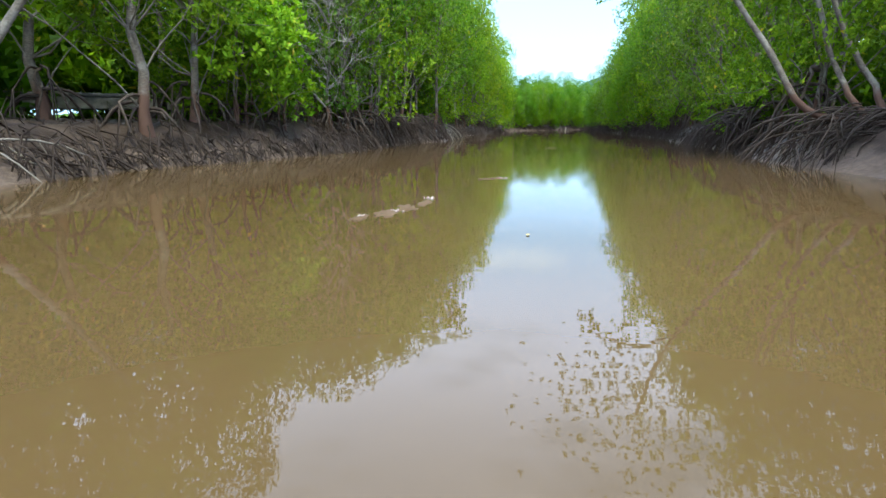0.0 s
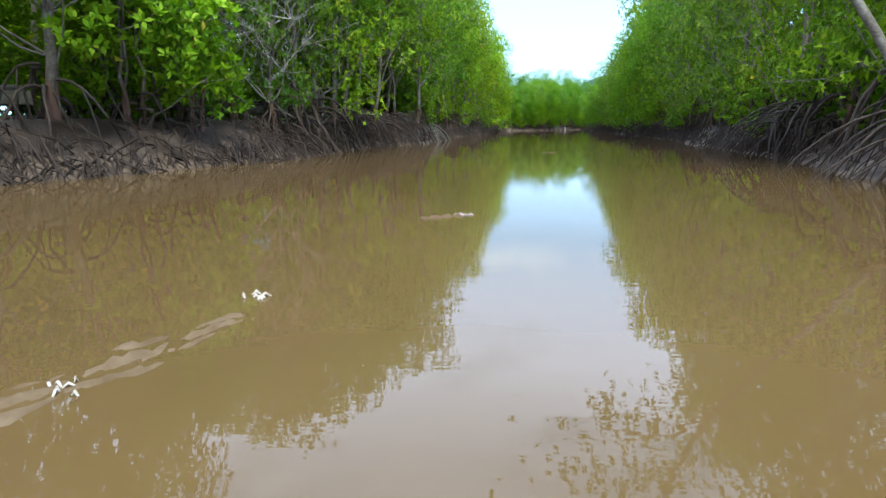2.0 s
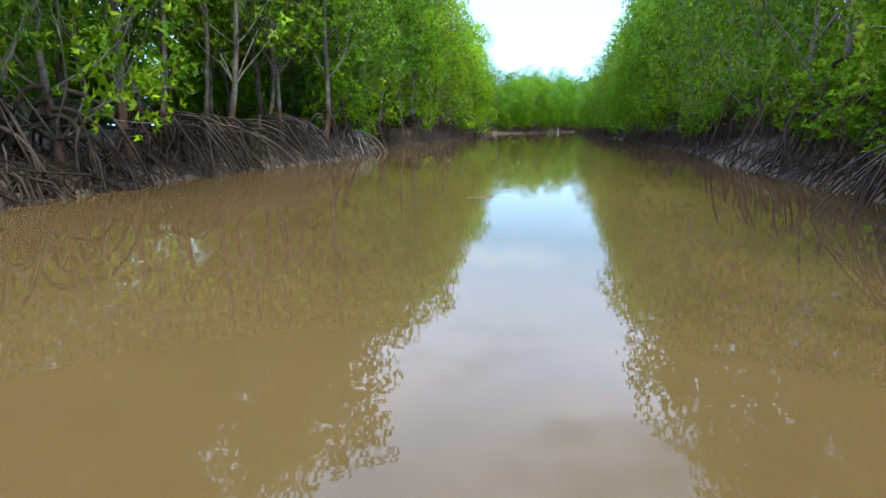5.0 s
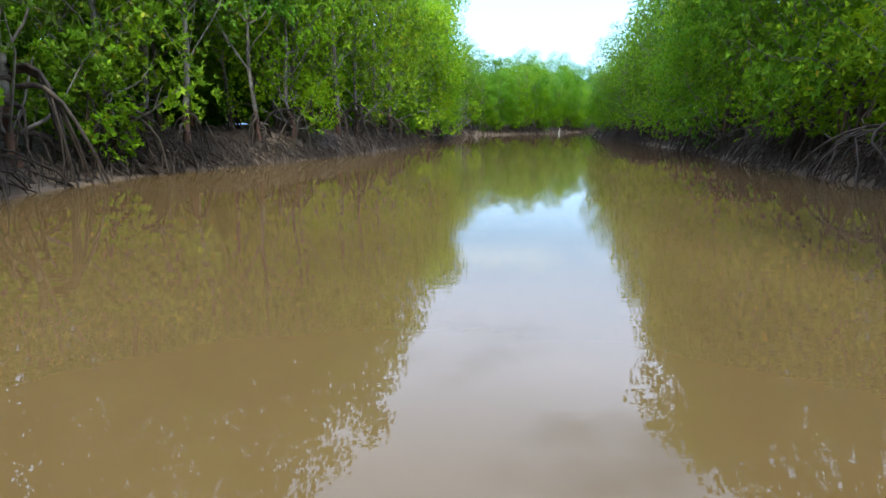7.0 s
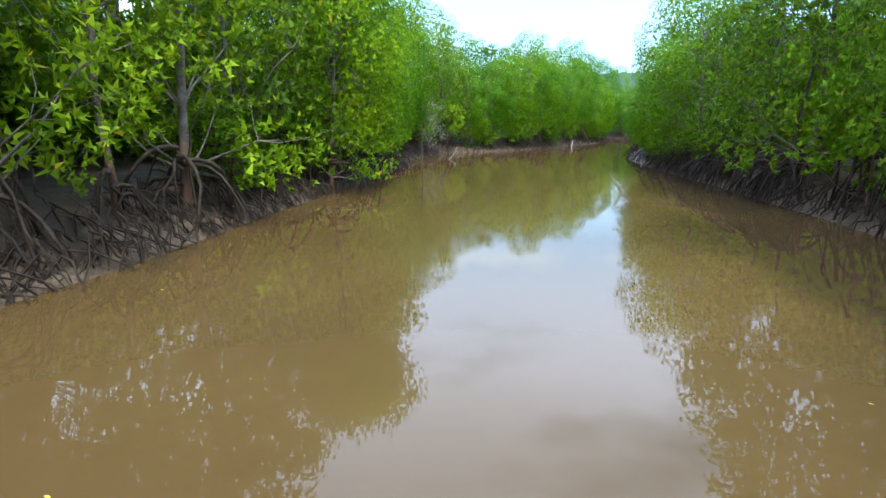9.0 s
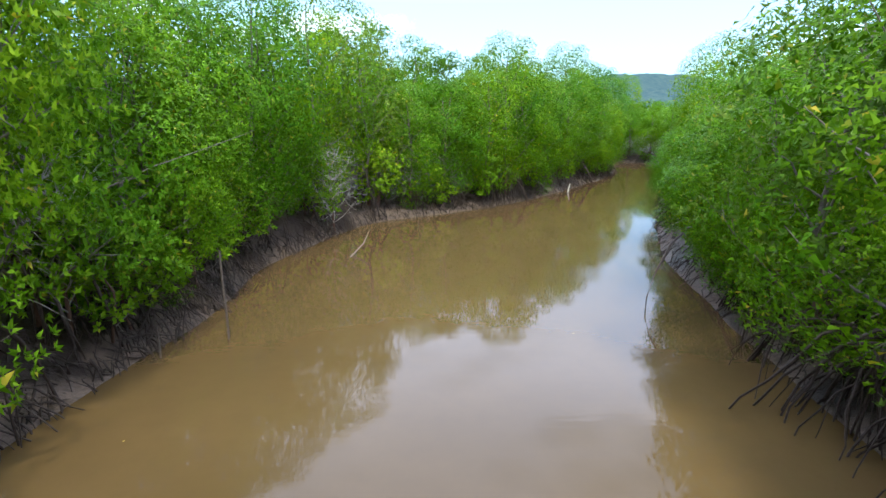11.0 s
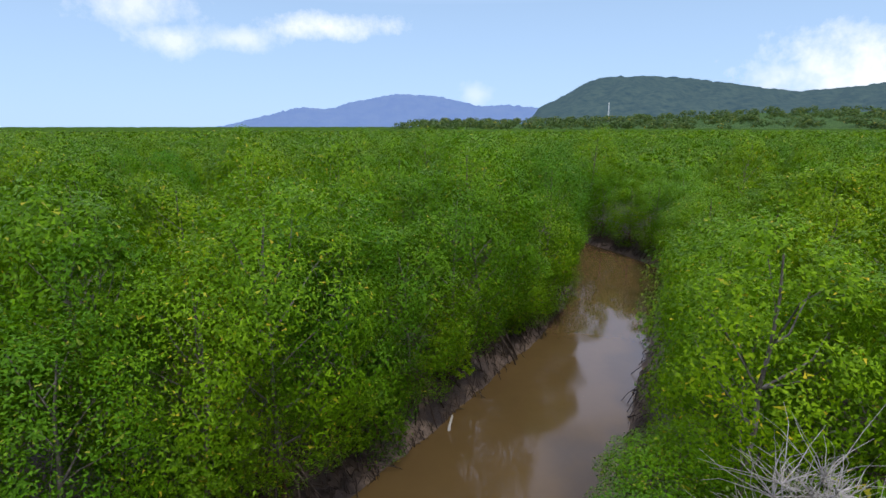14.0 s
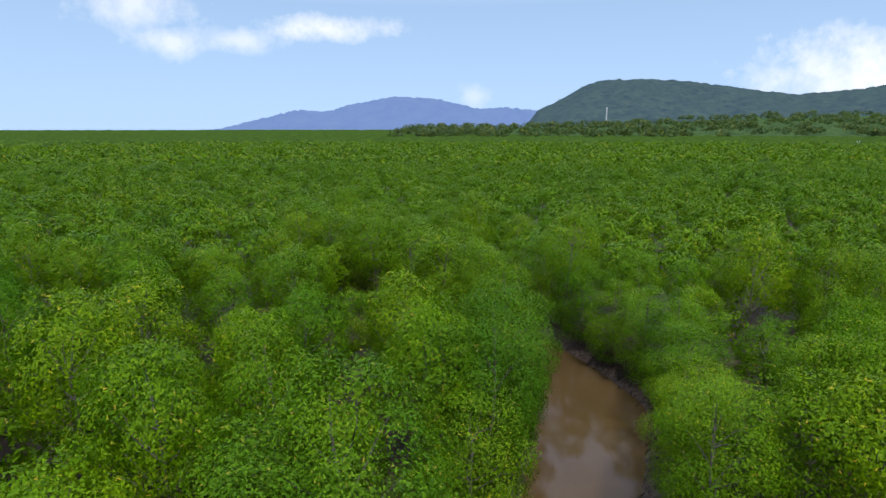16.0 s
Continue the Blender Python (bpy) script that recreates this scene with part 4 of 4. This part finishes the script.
CLOUD_SMALL = [crown_cloud(97 + i, 12, 380, 0.40, 1.9, 3.9 + 0.5 * i, 1.9, -0.7, 4) for i in range(3)]
forest("mangrove_saplings", "dark low mangrove growth behind the banks", low_p, CLOUD_SMALL, 7, M_LEAF_FAR)
forest("mangrove_forest", "dark closed mangrove stand behind the creek banks", back_p, CLOUD_LOW, 6, M_LEAF_FAR)


def far_canopy():
    """The canopy out to the horizon: a bumpy sheet of crowns."""
    ang = np.linspace(radians(-50), radians(50), 300)
    rad = 190 * np.exp(np.linspace(0, math.log(3600 / 190), 190))
    A, R = np.meshgrid(ang, rad)
    x, y = EYE_X + np.sin(A) * R, EYE_Y + np.cos(A) * R
    rng = np.random.default_rng(9)
    cell = 5.5 * np.maximum(1.0, R / 420)
    ix, iy = np.floor(x / cell), np.floor(y / cell)
    best = np.full(x.shape, 9.0)
    for dx in (-1, 0, 1):
        for dy in (-1, 0, 1):
            jx, jy = ix + dx, iy + dy
            h = np.sin(jx * 127.1 + jy * 311.7) * 43758.5453
            g = np.sin(jx * 269.5 + jy * 183.3) * 43758.5453
            px, py = (jx + 0.5 + 0.7 * (h - np.floor(h) - 0.5)) * cell, (jy + 0.5 + 0.7 * (g - np.floor(g) - 0.5)) * cell
            best = np.minimum(best, np.hypot(x - px, y - py) / cell)
    z = 4.6 + 4.0 * np.sqrt(np.clip(1 - (best / 0.75) ** 2, 0, 1)) + 0.5 * np.sin(x * 0.021) * np.sin(y * 0.017) + rng.normal(0, 0.25, x.shape)
    z = np.where(R < 450, z - 2.6, z)
    v = np.stack([x, y, z], -1).reshape(-1, 3)
    nx = len(ang)
    i = np.arange(len(rad) - 1)[:, None] * nx + np.arange(nx - 1)[None]
    q = np.stack([i, i + 1, i + nx + 1, i + nx], -1).reshape(-1, 4)
    return tagged(new("mangrove_forest", mesh_of("far_canopy", v, q, M_CANOPY)), "far mangrove canopy reaching to the horizon", "forest", kind="stuff")


# dark tones stand in for the shade between crowns that the sheet lacks
M_CANOPY = plain_material("far_canopy", (0.012, 0.030, 0.006), (0.062, 0.112, 0.018), 0.12, 1.0, 0.0, 0.0, 0.0)
far_canopy()


# ---- hills, mast and shed in the distance ----
def ridge(name, dist, profile, mat, label, depth, seed):
    """A wooded ridge: tangents of azimuth and height seen from the last bend."""
    rng = np.random.default_rng(seed)
    tx = np.linspace(profile[0][0], profile[-1][0], 160)
    tz = np.interp(tx, [p[0] for p in profile], [p[1] for p in profile])
    k = np.ones(5) / 5
    tz = np.convolve(np.pad(tz, 2, "edge"), k, "valid") + rng.normal(0, 0.0006, 160)
    rows = []
    for f in np.linspace(0, 1, 22):
        dd = dist - depth * (1 - f)
        lump = 0.10 * np.sin(tx * 31 + f * 5) * np.sin(f * math.pi) + 0.06 * np.sin(tx * 77 - f * 9) * np.sin(f * math.pi)
        h = np.maximum(0, tz * dist * (f ** 0.8) * (1 + lump)) + rng.normal(0, dist * 0.0004, 160) * (f > 0)
        rows.append(np.stack([27 + tx * dd, np.full(160, 97 + dd), h], 1))
    v = np.concatenate(rows)
    i = np.arange(21)[:, None] * 160 + np.arange(159)[None]
    q = np.stack([i, i + 1, i + 161, i + 160], -1).reshape(-1, 4)
    return tagged(new(name, mesh_of(name, v, q, mat, None, True)), label, "hill", kind="structure")


NEAR_RIDGE = [(0.15, 0.0), (0.175, 0.038), (0.21, 0.052), (0.24, 0.070), (0.27, 0.086), (0.30, 0.091), (0.34, 0.0925), (0.39, 0.0915), (0.43, 0.090), (0.47, 0.086), (0.55, 0.076), (0.64, 0.066),
              (0.69, 0.070), (0.76, 0.076), (0.83, 0.088), (0.95, 0.10), (1.2, 0.07)]
FAR_RIDGE = [(-0.42, 0.0), (-0.39, 0.004), (-0.33, 0.019), (-0.25, 0.037), (-0.20, 0.033), (-0.16, 0.046), (-0.075, 0.060), (0.0, 0.055), (0.07, 0.038), (0.12, 0.041), (0.17, 0.036), (0.3, 0.02)]
BELT = [(-0.10, 0.0), (-0.06, 0.009), (0.02, 0.014), (0.10, 0.012), (0.2, 0.016), (0.32, 0.018), (0.45, 0.026), (0.6, 0.033), (0.75, 0.035), (0.9, 0.036), (1.2, 0.03)]
ridge("backdrop_hill", 4300, FAR_RIDGE, M_FARHILL, "far wooded hills, blue haze painted in as a glow", 500, 1)
ridge("backdrop_hill", 2600, NEAR_RIDGE, M_HILL, "wooded green hill, haze painted in as a bluish glow", 900, 2)
ridge("backdrop_woods", 1300, BELT, M_BELT, "taller lighter woods at the foot of the hill, with faint painted haze glow", 700, 3)


def belt_woods():
    """Crowns of the taller woods on the rising land before the hill."""
    rng = np.random.default_rng(44)
    cl = [crown_cloud(60 + i, 12, 150, 0.9, 2.8, 7.0, 3.0, -0.2, 1) for i in range(3)]
    vs, ns = [], []
    for _ in range(520):
        f = rng.uniform(0.05, 0.98)
        dd = 600 + 700 * f
        t = rng.uniform(-0.08, 0.98)
        z0 = np.interp(t, [p[0] for p in BELT], [p[1] for p in BELT]) * 1300 * f ** 0.8
        (c, cn), a, k = cl[int(rng.integers(3))], rng.uniform(0, 6.28), rng.uniform(1.4, 2.7)
        vs.append(np.stack([(c[:, 0] * math.cos(a) - c[:, 1] * math.sin(a)) * k * 1.5 + 27 + t * dd, (c[:, 0] * math.sin(a) + c[:, 1] * math.cos(a)) * k * 1.5 + 97 + dd, c[:, 2] * k + z0 - 3], 1))
        ns.append(np.stack([cn[:, 0] * math.cos(a) - cn[:, 1] * math.sin(a), cn[:, 0] * math.sin(a) + cn[:, 1] * math.cos(a), cn[:, 2]], 1))
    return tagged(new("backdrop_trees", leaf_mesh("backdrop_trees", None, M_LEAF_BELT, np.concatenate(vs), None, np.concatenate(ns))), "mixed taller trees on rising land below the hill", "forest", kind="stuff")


belt_woods()


def box_mesh(name, size, mat, at=(0, 0, 0), bevel=0.02):
    bm = bmesh.new()
    bmesh.ops.create_cube(bm, size=1.0)
    bmesh.ops.scale(bm, vec=size, verts=bm.verts)
    if bevel:
        bmesh.ops.bevel(bm, geom=bm.edges[:], offset=bevel, segments=1, affect="EDGES")
    bmesh.ops.translate(bm, vec=at, verts=bm.verts)
    me = bpy.data.meshes.new(name)
    bm.to_mesh(me)
    bm.free()
    me.materials.append(mat)
    return me


def mast(x, y, h):
    ob = tagged(new("radio_mast"), "slim pale radio mast above the far woods", "mast")
    p = Pile()
    for sx, sy in ((-1, -1), (1, -1), (1, 1), (-1, 1)):
        p.tube([(sx * 1.2, sy * 1.2, 0), (sx * 0.8, sy * 0.8, h * 0.6), (sx * 0.5, sy * 0.5, h)], [0.28, 0.24, 0.2], 4)
    for i in range(12):
        z0, z1 = h * i / 12, h * (i + 1) / 12
        for k in range(4):
            a, b = k * math.pi / 2 + 0.785, (k + 1) * math.pi / 2 + 0.785
            r0, r1 = 1.6 - 0.9 * i / 12, 1.6 - 0.9 * (i + 1) / 12
            p.tube([(math.cos(a) * r0, math.sin(a) * r0, z0), (math.cos(b) * r1, math.sin(b) * r1, z1)], [0.12, 0.12], 3)
    lattice = part("lattice", p.mesh("lattice", M_METAL, False), ob)
    for i in range(3):
        a = i * 2.094
        part("antenna", box_mesh("antenna", (0.5, 0.35, 2.6), M_METAL, (math.cos(a) * 1.0, math.sin(a) * 1.0, h - 1.6), 0.05), lattice)
    ob.matrix_basis = pose(x, y, 2)
    return ob


mast(27 + 0.303 * 1150, 97 + 1150, 58)


def shed(x, y):
    ob = tagged(new("shed"), "pale sheet-roofed shed among the trees", "shed")
    part("wall", box_mesh("wall", (14, 5, 4.5), M_CONCRETE, (0, 0, 2.25), 0.05), ob)
    v = [(-7.6, -3.2, 4.4), (7.6, -3.2, 4.4), (7.6, 0, 5.9), (-7.6, 0, 5.9), (-7.6, 3.2, 4.4), (7.6, 3.2, 4.4), (-7.6, -3.2, 4.25), (7.6, -3.2, 4.25), (7.6, 0, 5.75), (-7.6, 0, 5.75), (-7.6, 3.2, 4.25), (7.6, 3.2, 4.25)]
    q = [(0, 1, 2, 3), (3, 2, 5, 4), (7, 6, 9, 8), (8, 9, 10, 11), (0, 6, 7, 1), (4, 5, 11, 10)]
    part("roof", mesh_of("roof", v, q, M_ROOF), ob, "pale sheet roof")
    ob.matrix_basis = pose(x, y, 2.4)


shed(27 + 0.76 * 400, 97 + 400)


# ---- boardwalk behind the bank ----
def boardwalk_span(a, b):
    """One span: side beam, deck slabs and two piers under its start."""
    a, b = np.array(a, float), np.array(b, float)
    ln = float(np.linalg.norm(b - a))
    ob = tagged(new("boardwalk"), "weathered grey concrete boardwalk on short piers", "boardwalk", "boardwalk spans")
    for s in (-0.75, 0.75):
        part("side_beam", box_mesh("side_beam", (ln - 0.01, 0.16, 0.36), M_CONCRETE, (ln / 2, s, 1.62), 0.015), ob)
        part("pier", box_mesh("pier", (0.28, 0.28, 1.9), M_CONCRETE, (0.4, s, 0.49), 0.03), ob)
        part("curb", box_mesh("curb", (ln - 0.01, 0.2, 0.09), M_CONCRETE, (ln / 2, s, 1.905), 0.015), ob)
    n = max(2, int(ln / 0.6))
    for i in range(n):
        part("deck_slab", box_mesh("deck_slab", (ln / n - 0.015, 1.32, 0.08), M_CONCRETE, (ln * (i + 0.5) / n, 0, 1.81), 0.01), ob)
    ob.matrix_basis = pose(a[0], a[1], 0, 0, 0, math.degrees(math.atan2(b[1] - a[1], b[0] - a[0])))


for a, b in zip(WALKWAY, WALKWAY[1:]):
    boardwalk_span(a, b)


# ---- the great root clumps by the first reach ----
def root_clump(name, label, x, y, count, reach, top, seed, toward, stems, r=0.035, spread=1.0, base=0.3, mat=None):
    """A many-stemmed mangrove on a broad fan of stilt roots."""
    rng = np.random.default_rng(seed)
    ob = tagged(new(name), label, "tree")
    for i in range(count):
        ang = toward + rng.normal(0, 0.85)
        root = part("stilt_root", stilt_root(rng, ang, reach * rng.uniform(0.2, 1.0), top * rng.uniform(0.35, 1.0), 0.9, r * rng.uniform(0.6, 1.2), mat), ob)
        root.location = (rng.uniform(-0.9, 0.9) * spread, rng.uniform(-0.9, 0.9) * spread, 0)
    for pts, rad in stems:
        p = Pile()
        line = np.array(pts, float) + (0, 0, 0.25)
        t = np.linspace(0, len(line) - 1, 14)
        sm = np.stack([np.interp(t, np.arange(len(line)), line[:, k]) for k in range(3)], 1)
        for _ in range(2):
            sm[1:-1] = (sm[:-2] + 2 * sm[1:-1] + sm[2:]) / 4
        p.tube(sm + rng.normal(0, 0.012, sm.shape), np.linspace(rad, rad * 0.55, 14) * rng.uniform(0.92, 1.08, 14), 8)
        part("trunk", p.mesh("trunk", M_BARK), ob)
    ob.matrix_basis = pose(x, y, base)
    return ob


clump = root_clump("mangrove_tree", "grey crooked mangrove stems on a broad fan of dark stilt roots", 9.6, 12.2, 120, 2.9, 1.05, 21, math.radians(185),
                   [([(-0.3, 0.4, 0.5), (-1.0, 0.4, 0.45), (-1.5, 0.6, 0.75), (-1.7, 0.9, 1.5), (-2.2, 1.2, 2.4), (-2.9, 1.6, 3.6), (-3.5, 2.2, 5.0), (-3.7, 2.7, 7.2)], 0.085),
                    ([(0.1, 0.2, 0.3), (-0.3, 0.5, 0.9), (-0.5, 0.9, 1.6), (-0.9, 1.3, 3.0), (-1.0, 1.6, 5.2), (-1.2, 1.8, 7.0)], 0.08),
                    ([(0.2, -0.1, 0.2), (0.1, 0.2, 0.9), (0.0, 0.5, 1.5), (-0.35, 0.8, 2.1), (-0.9, 1.0, 3.4), (-1.3, 1.0, 5.4)], 0.08),
                    ([(-3.2, 1.8, 4.2), (-4.2, 1.2, 4.3), (-5.2, 0.4, 3.9), (-6.2, -0.5, 3.2)], 0.035)], 0.019)
rngc = np.random.default_rng(77)
cpos = np.concatenate([rngc.normal(0, 1, (620, 3)) * (1.4, 1.4, 1.1) + (-3.6, 2.6, 7.0), rngc.normal(0, 1, (520, 3)) * (1.3, 1.3, 1.2) + (-0.6, 1.8, 6.2),
                       rngc.normal(0, 1, (420, 3)) * (1.2, 1.2, 0.8) + (1.2, 1.6, 3.6), np.linspace((-4.6, 0.9, 4.3), (-6.3, -0.6, 3.1), 34) + rngc.normal(0, 0.16, (34, 3))])
cax = rngc.normal(0, 0.5, cpos.shape) + (0, 0, 0.8)
cax /= np.linalg.norm(cax, axis=1, keepdims=True)
cv, cn = turned(rosettes(rngc, cpos, cax, 0.14, 6), 4, crown_facing(rngc, cpos, cax, np.array([-1.4, 1.7, 5.2]), 6))
part("crown", leaf_mesh("crown", cv, M_LEAF, None, cn), clump)
# dry roots; their sunlit paleness is put into the colour with the twig material
root_clump("mangrove_tree", "pale arching mangrove stilt roots reaching into the water", -8.6, 9.3, 34, 3.0, 0.6, 22, math.radians(-8),
           [([(0, 0, 0.2), (0.3, 0.5, 1.2), (0.9, 1.2, 2.6), (1.6, 1.8, 4.4)], 0.10)], 0.020, 1.0, 0.15, M_TWIG)


for x, y, n, sd in ((-3.2, 26.6, 44, 33), (-3.0, 28.6, 44, 23), (-1.9, 31.0, 44, 24), (10.9, 19.2, 44, 34), (16.9, 41.5, 26, 25), (17.6, 46.0, 26, 26), (20.7, 65.6, 30, 27), (21.3, 69.4, 30, 28), (21.6, 73.0, 26, 29)):
    root_clump("mangrove_tree", "mangrove stem on long arching stilt roots over the mud", x, y, n + 10, 2.5, 0.9, sd, math.radians(-25 if x < 8 else 190),
               [([(0, 0, 0.2), (0.1, 0.2, 1.4), (0.3, 0.1, 3.0), (0.2, 0.3, 5.5)], 0.07)], 0.022, 0.9, 0.6)
root_clump("mangrove_tree", "pale brown heap of low arching stilt roots on the mud", -1.0, 36.6, 60, 2.1, 0.55, 41, math.radians(-20), [([(0, 0, 0.1), (-0.2, 0.1, 1.2), (-0.6, 0.3, 2.6), (-0.9, 0.4, 5.0)], 0.08)], 0.024, 1.0, 0.45, M_TWIG)


# ---- short dark roots and knees on the banks ----
def root_tangle(line, sign, spans, per_metre, seed, name, label):
    rng = np.random.default_rng(seed)
    p = Pile()
    seg = np.linalg.norm(np.diff(line, axis=0), axis=1)
    for i in range(len(line) - 1):
        y = line[i][1]
        dens = sum(k for a, b, k in spans if a <= y < b)
        n = rng.poisson(per_metre * dens * seg[i])
        d = (line[i + 1] - line[i]) / (seg[i] + 1e-9)
        nrm = np.array([-d[1], d[0]]) * sign
        for _ in range(n):
            o = abs(rng.normal(0.75, 0.7))
            x, yy = line[i] + nrm * o + d * rng.uniform(-0.3, 0.3)
            long = rng.random() < 0.22
            h = rng.uniform(0.25, 0.6) if long else rng.uniform(0.05, 0.32)
            zb = 0.42 * o if o < 2.2 else 0.95
            out = (-nrm * rng.uniform(0.0, 0.5) + d * rng.normal(0, 0.4)) * (2.0 if long else 1.0)
            a = np.array([x, yy, zb + h])
            b = np.array([x + out[0], yy + out[1], zb - 0.35 - (0.3 if long else 0)])
            t = np.linspace(0, 1, 4)[:, None]
            pts = a + (b - a) * t + np.concatenate([np.zeros((1, 3)), rng.normal(0, 0.04, (2, 3)), np.zeros((1, 3))])
            pts[:, 2] += (0.25 if long else 0.10) * np.sin(t[:, 0] * math.pi)
            p.tube(pts, rng.uniform(0.008, 0.023) * np.array([0.8, 1.1, 1.0, 0.8]), 3)
    return tagged(new(name, p.mesh(name, M_ROOT, False)), label, "roots", kind="stuff")


root_tangle(LINE_L, 1, [(9, 24, 1.3), (24, 35, 0.6), (35, 43, 0.4), (43, 54, 1.5), (54, 90, 0.8), (90, 128, 0.45)], 74, 31, "root_tangle", "tangle of short black roots over the mud bank")
root_tangle(LINE_R, -1, [(14, 22, 0.4), (22, 56, 0.8), (56, 108, 0.4), (108, 147, 0.4)], 58, 32, "root_tangle", "tangle of short dark roots along the mud bank")


# ---- poles, sticks and drifting things ----
def pole(name, label, pts, r, mat, cat):
    p = Pile()
    p.tube(pts, r, 7)
    return tagged(new(name, p.mesh(name, mat)), label, cat)


pole("pole", "thin dark stake standing in the creek", [(9.1, 76.6, -0.8), (9.1, 76.62, 0.6), (9.08, 76.6, 1.4), (9.1, 76.55, 2.1)], [0.028, 0.028, 0.025, 0.02], M_POLE, "stake")
pole("stake", "bleached white stake leaning in shallow water", [(23.15, 104.5, -0.4), (23.2, 104.55, 0.2), (23.32, 104.6, 0.62)], [0.06, 0.06, 0.035], M_WHITE, "stake")
pole("pole", "short dark stake close to the muddy bank", [(8.05, 75.6, -0.5), (8.06, 75.6, 0.3), (8.04, 75.62, 0.75)], [0.024, 0.022, 0.016], M_POLE, "stake")
pole("fallen_branch", "pale forked branch sticking out of the water", [(10.4, 84.2, -0.15), (10.7, 84.9, 0.12), (10.95, 85.3, 0.35), (11.1, 85.9, 0.75)], [0.03, 0.028, 0.024, 0.012], M_TWIG, "branch")


pole("drooping_branch", "dark dead branch hanging down into the creek", [(20.9, 79.9, 2.0), (20.2, 79.4, 1.6), (19.7, 79.0, 0.9), (19.45, 78.8, 0.3), (19.4, 78.7, -0.2)], [0.03, 0.028, 0.022, 0.018, 0.012], M_POLE, "branch")


def drift_sheet(name, label, a, b, width, seed):
    """A crumpled silt-stained sheet awash at the surface, with folds and a frayed edge."""
    rng = np.random.default_rng(seed)
    a, b = np.array(a, float), np.array(b, float)
    d = b - a
    n = np.array([-d[1], d[0]]) / np.linalg.norm(d)
    nu, nv = 34, 12
    pts = []
    for i in range(nu):
        f = i / (nu - 1)
        w = width * (0.35 + 0.65 * math.sin(f * math.pi) ** 0.5) * (1 + 0.25 * math.sin(f * 17 + seed))
        off = 0.10 * math.sin(f * 5 + seed)
        for j in range(nv):
            g = j / (nv - 1) - 0.5
            p = a + d * f + n * (g * w + off * width)
            z = -0.004 + 0.026 * max(0, 0.5 * math.sin(f * 31 + g * 14) + 0.6 * math.cos(g * 19 + f * 8)) - 0.022 * abs(g * 2) ** 3 + rng.normal(0, 0.005)
            pts.append((p[0], p[1], z))
    q = [(i * nv + j, i * nv + j + 1, (i + 1) * nv + j + 1, (i + 1) * nv + j) for i in range(nu - 1) for j in range(nv - 1)]
    return tagged(new(name, mesh_of(name, pts, q, M_SCUM, None, True)), label, "debris")


drift_sheet("drifting_sheet", "crumpled silt-stained plastic sheet awash in the creek", (-0.9, 5.15), (-0.1, 6.45), 0.34, 3)
drift_sheet("drifting_sheet", "crumpled pale film awash beside a clot of foam", (0.62, 9.15), (1.0, 9.5), 0.24, 7)
drift_sheet("drifting_sheet", "small pale scrap of sheet floating on the creek", (4.1, 21.95), (4.55, 22.05), 0.16, 5)


def scrap(x, y, size, seed):
    """A tuft of foam and bleached bits."""
    rng = np.random.default_rng(seed)
    p = Pile()
    for _ in range(7):
        o = rng.normal(0, size * 0.35, 2)
        e = o + rng.normal(0, size * 0.5, 2)
        p.tube([(o[0], o[1], -0.01), ((o[0] + e[0]) / 2, (o[1] + e[1]) / 2, 0.01 + rng.uniform(0, size * 0.12)), (e[0], e[1], -0.01)], np.array([0.6, 1.0, 0.5]) * size * 0.09, 5)
    ob = tagged(new("drift_foam", p.mesh("drift_foam", M_FOAM)), "white clot of foam and bleached bits on the water", "debris", "foam clots on the creek")
    ob.location = (x, y, 0)


for x, y, k, sd in ((-0.16, 6.75, 0.10, 1), (-0.84, 5.4, 0.08, 2), (-0.5, 5.75, 0.07, 4), (1.02, 9.4, 0.09, 6), (6.2, 30.5, 0.05, 5)):
    scrap(x, y, k, sd)


def floating_leaf():
    v = [(-0.07, 0, 0.004), (0, 0.028, 0.010), (0.075, 0, 0.006), (0, -0.028, 0.010), (-0.035, 0.022, 0.008), (0.04, 0.02, 0.009), (0.04, -0.02, 0.009), (-0.035, -0.022, 0.008), (0, 0, 0.003)]
    q = [(0, 8, 1, 4), (8, 2, 5, 1), (8, 3, 6, 2), (0, 7, 3, 8)]
    return mesh_of("fallen_leaf", v, q, M_FALLEN, None, True)


M_FALLEN = plain_material("fallen_leaf", (0.30, 0.19, 0.02), (0.48, 0.36, 0.06), 3, 0.6)
leaf_one = tagged(new("fallen_leaf", floating_leaf()), "yellowed mangrove leaf floating on the creek", "leaf", "fallen leaves on the water")
leaf_one.matrix_basis = pose(4.3, 18.6, 0.004, 0, 0, 20) @ Matrix.Scale(0.4, 4)
for lx, ly, lk in ((3.98, 18.2, 0.5), (4.9, 29.6, 0.9), (6.0, 39.85, 1.0), (6.87, 38.2, 0.45), (6.63, 37.2, 0.5), (6.3, 37.6, 0.4)):
    copy_thing(leaf_one, pose(lx, ly, 0.004, 0, 0, lx * 90) @ Matrix.Scale(lk, 4))
lrng = np.random.default_rng(8)
for _ in range(34):
    ly = lrng.uniform(3, 112)
    lx0 = np.interp(ly, LINE_L[:, 1], LINE_L[:, 0]) + 0.6
    lx1 = np.interp(ly, LINE_R[:, 1], LINE_R[:, 0]) - 0.6
    copy_thing(leaf_one, pose(lrng.uniform(lx0, lx1), ly, 0.004, 0, 0, lrng.uniform(0, 360)) @ Matrix.Scale(lrng.uniform(0.7, 1.3), 4))
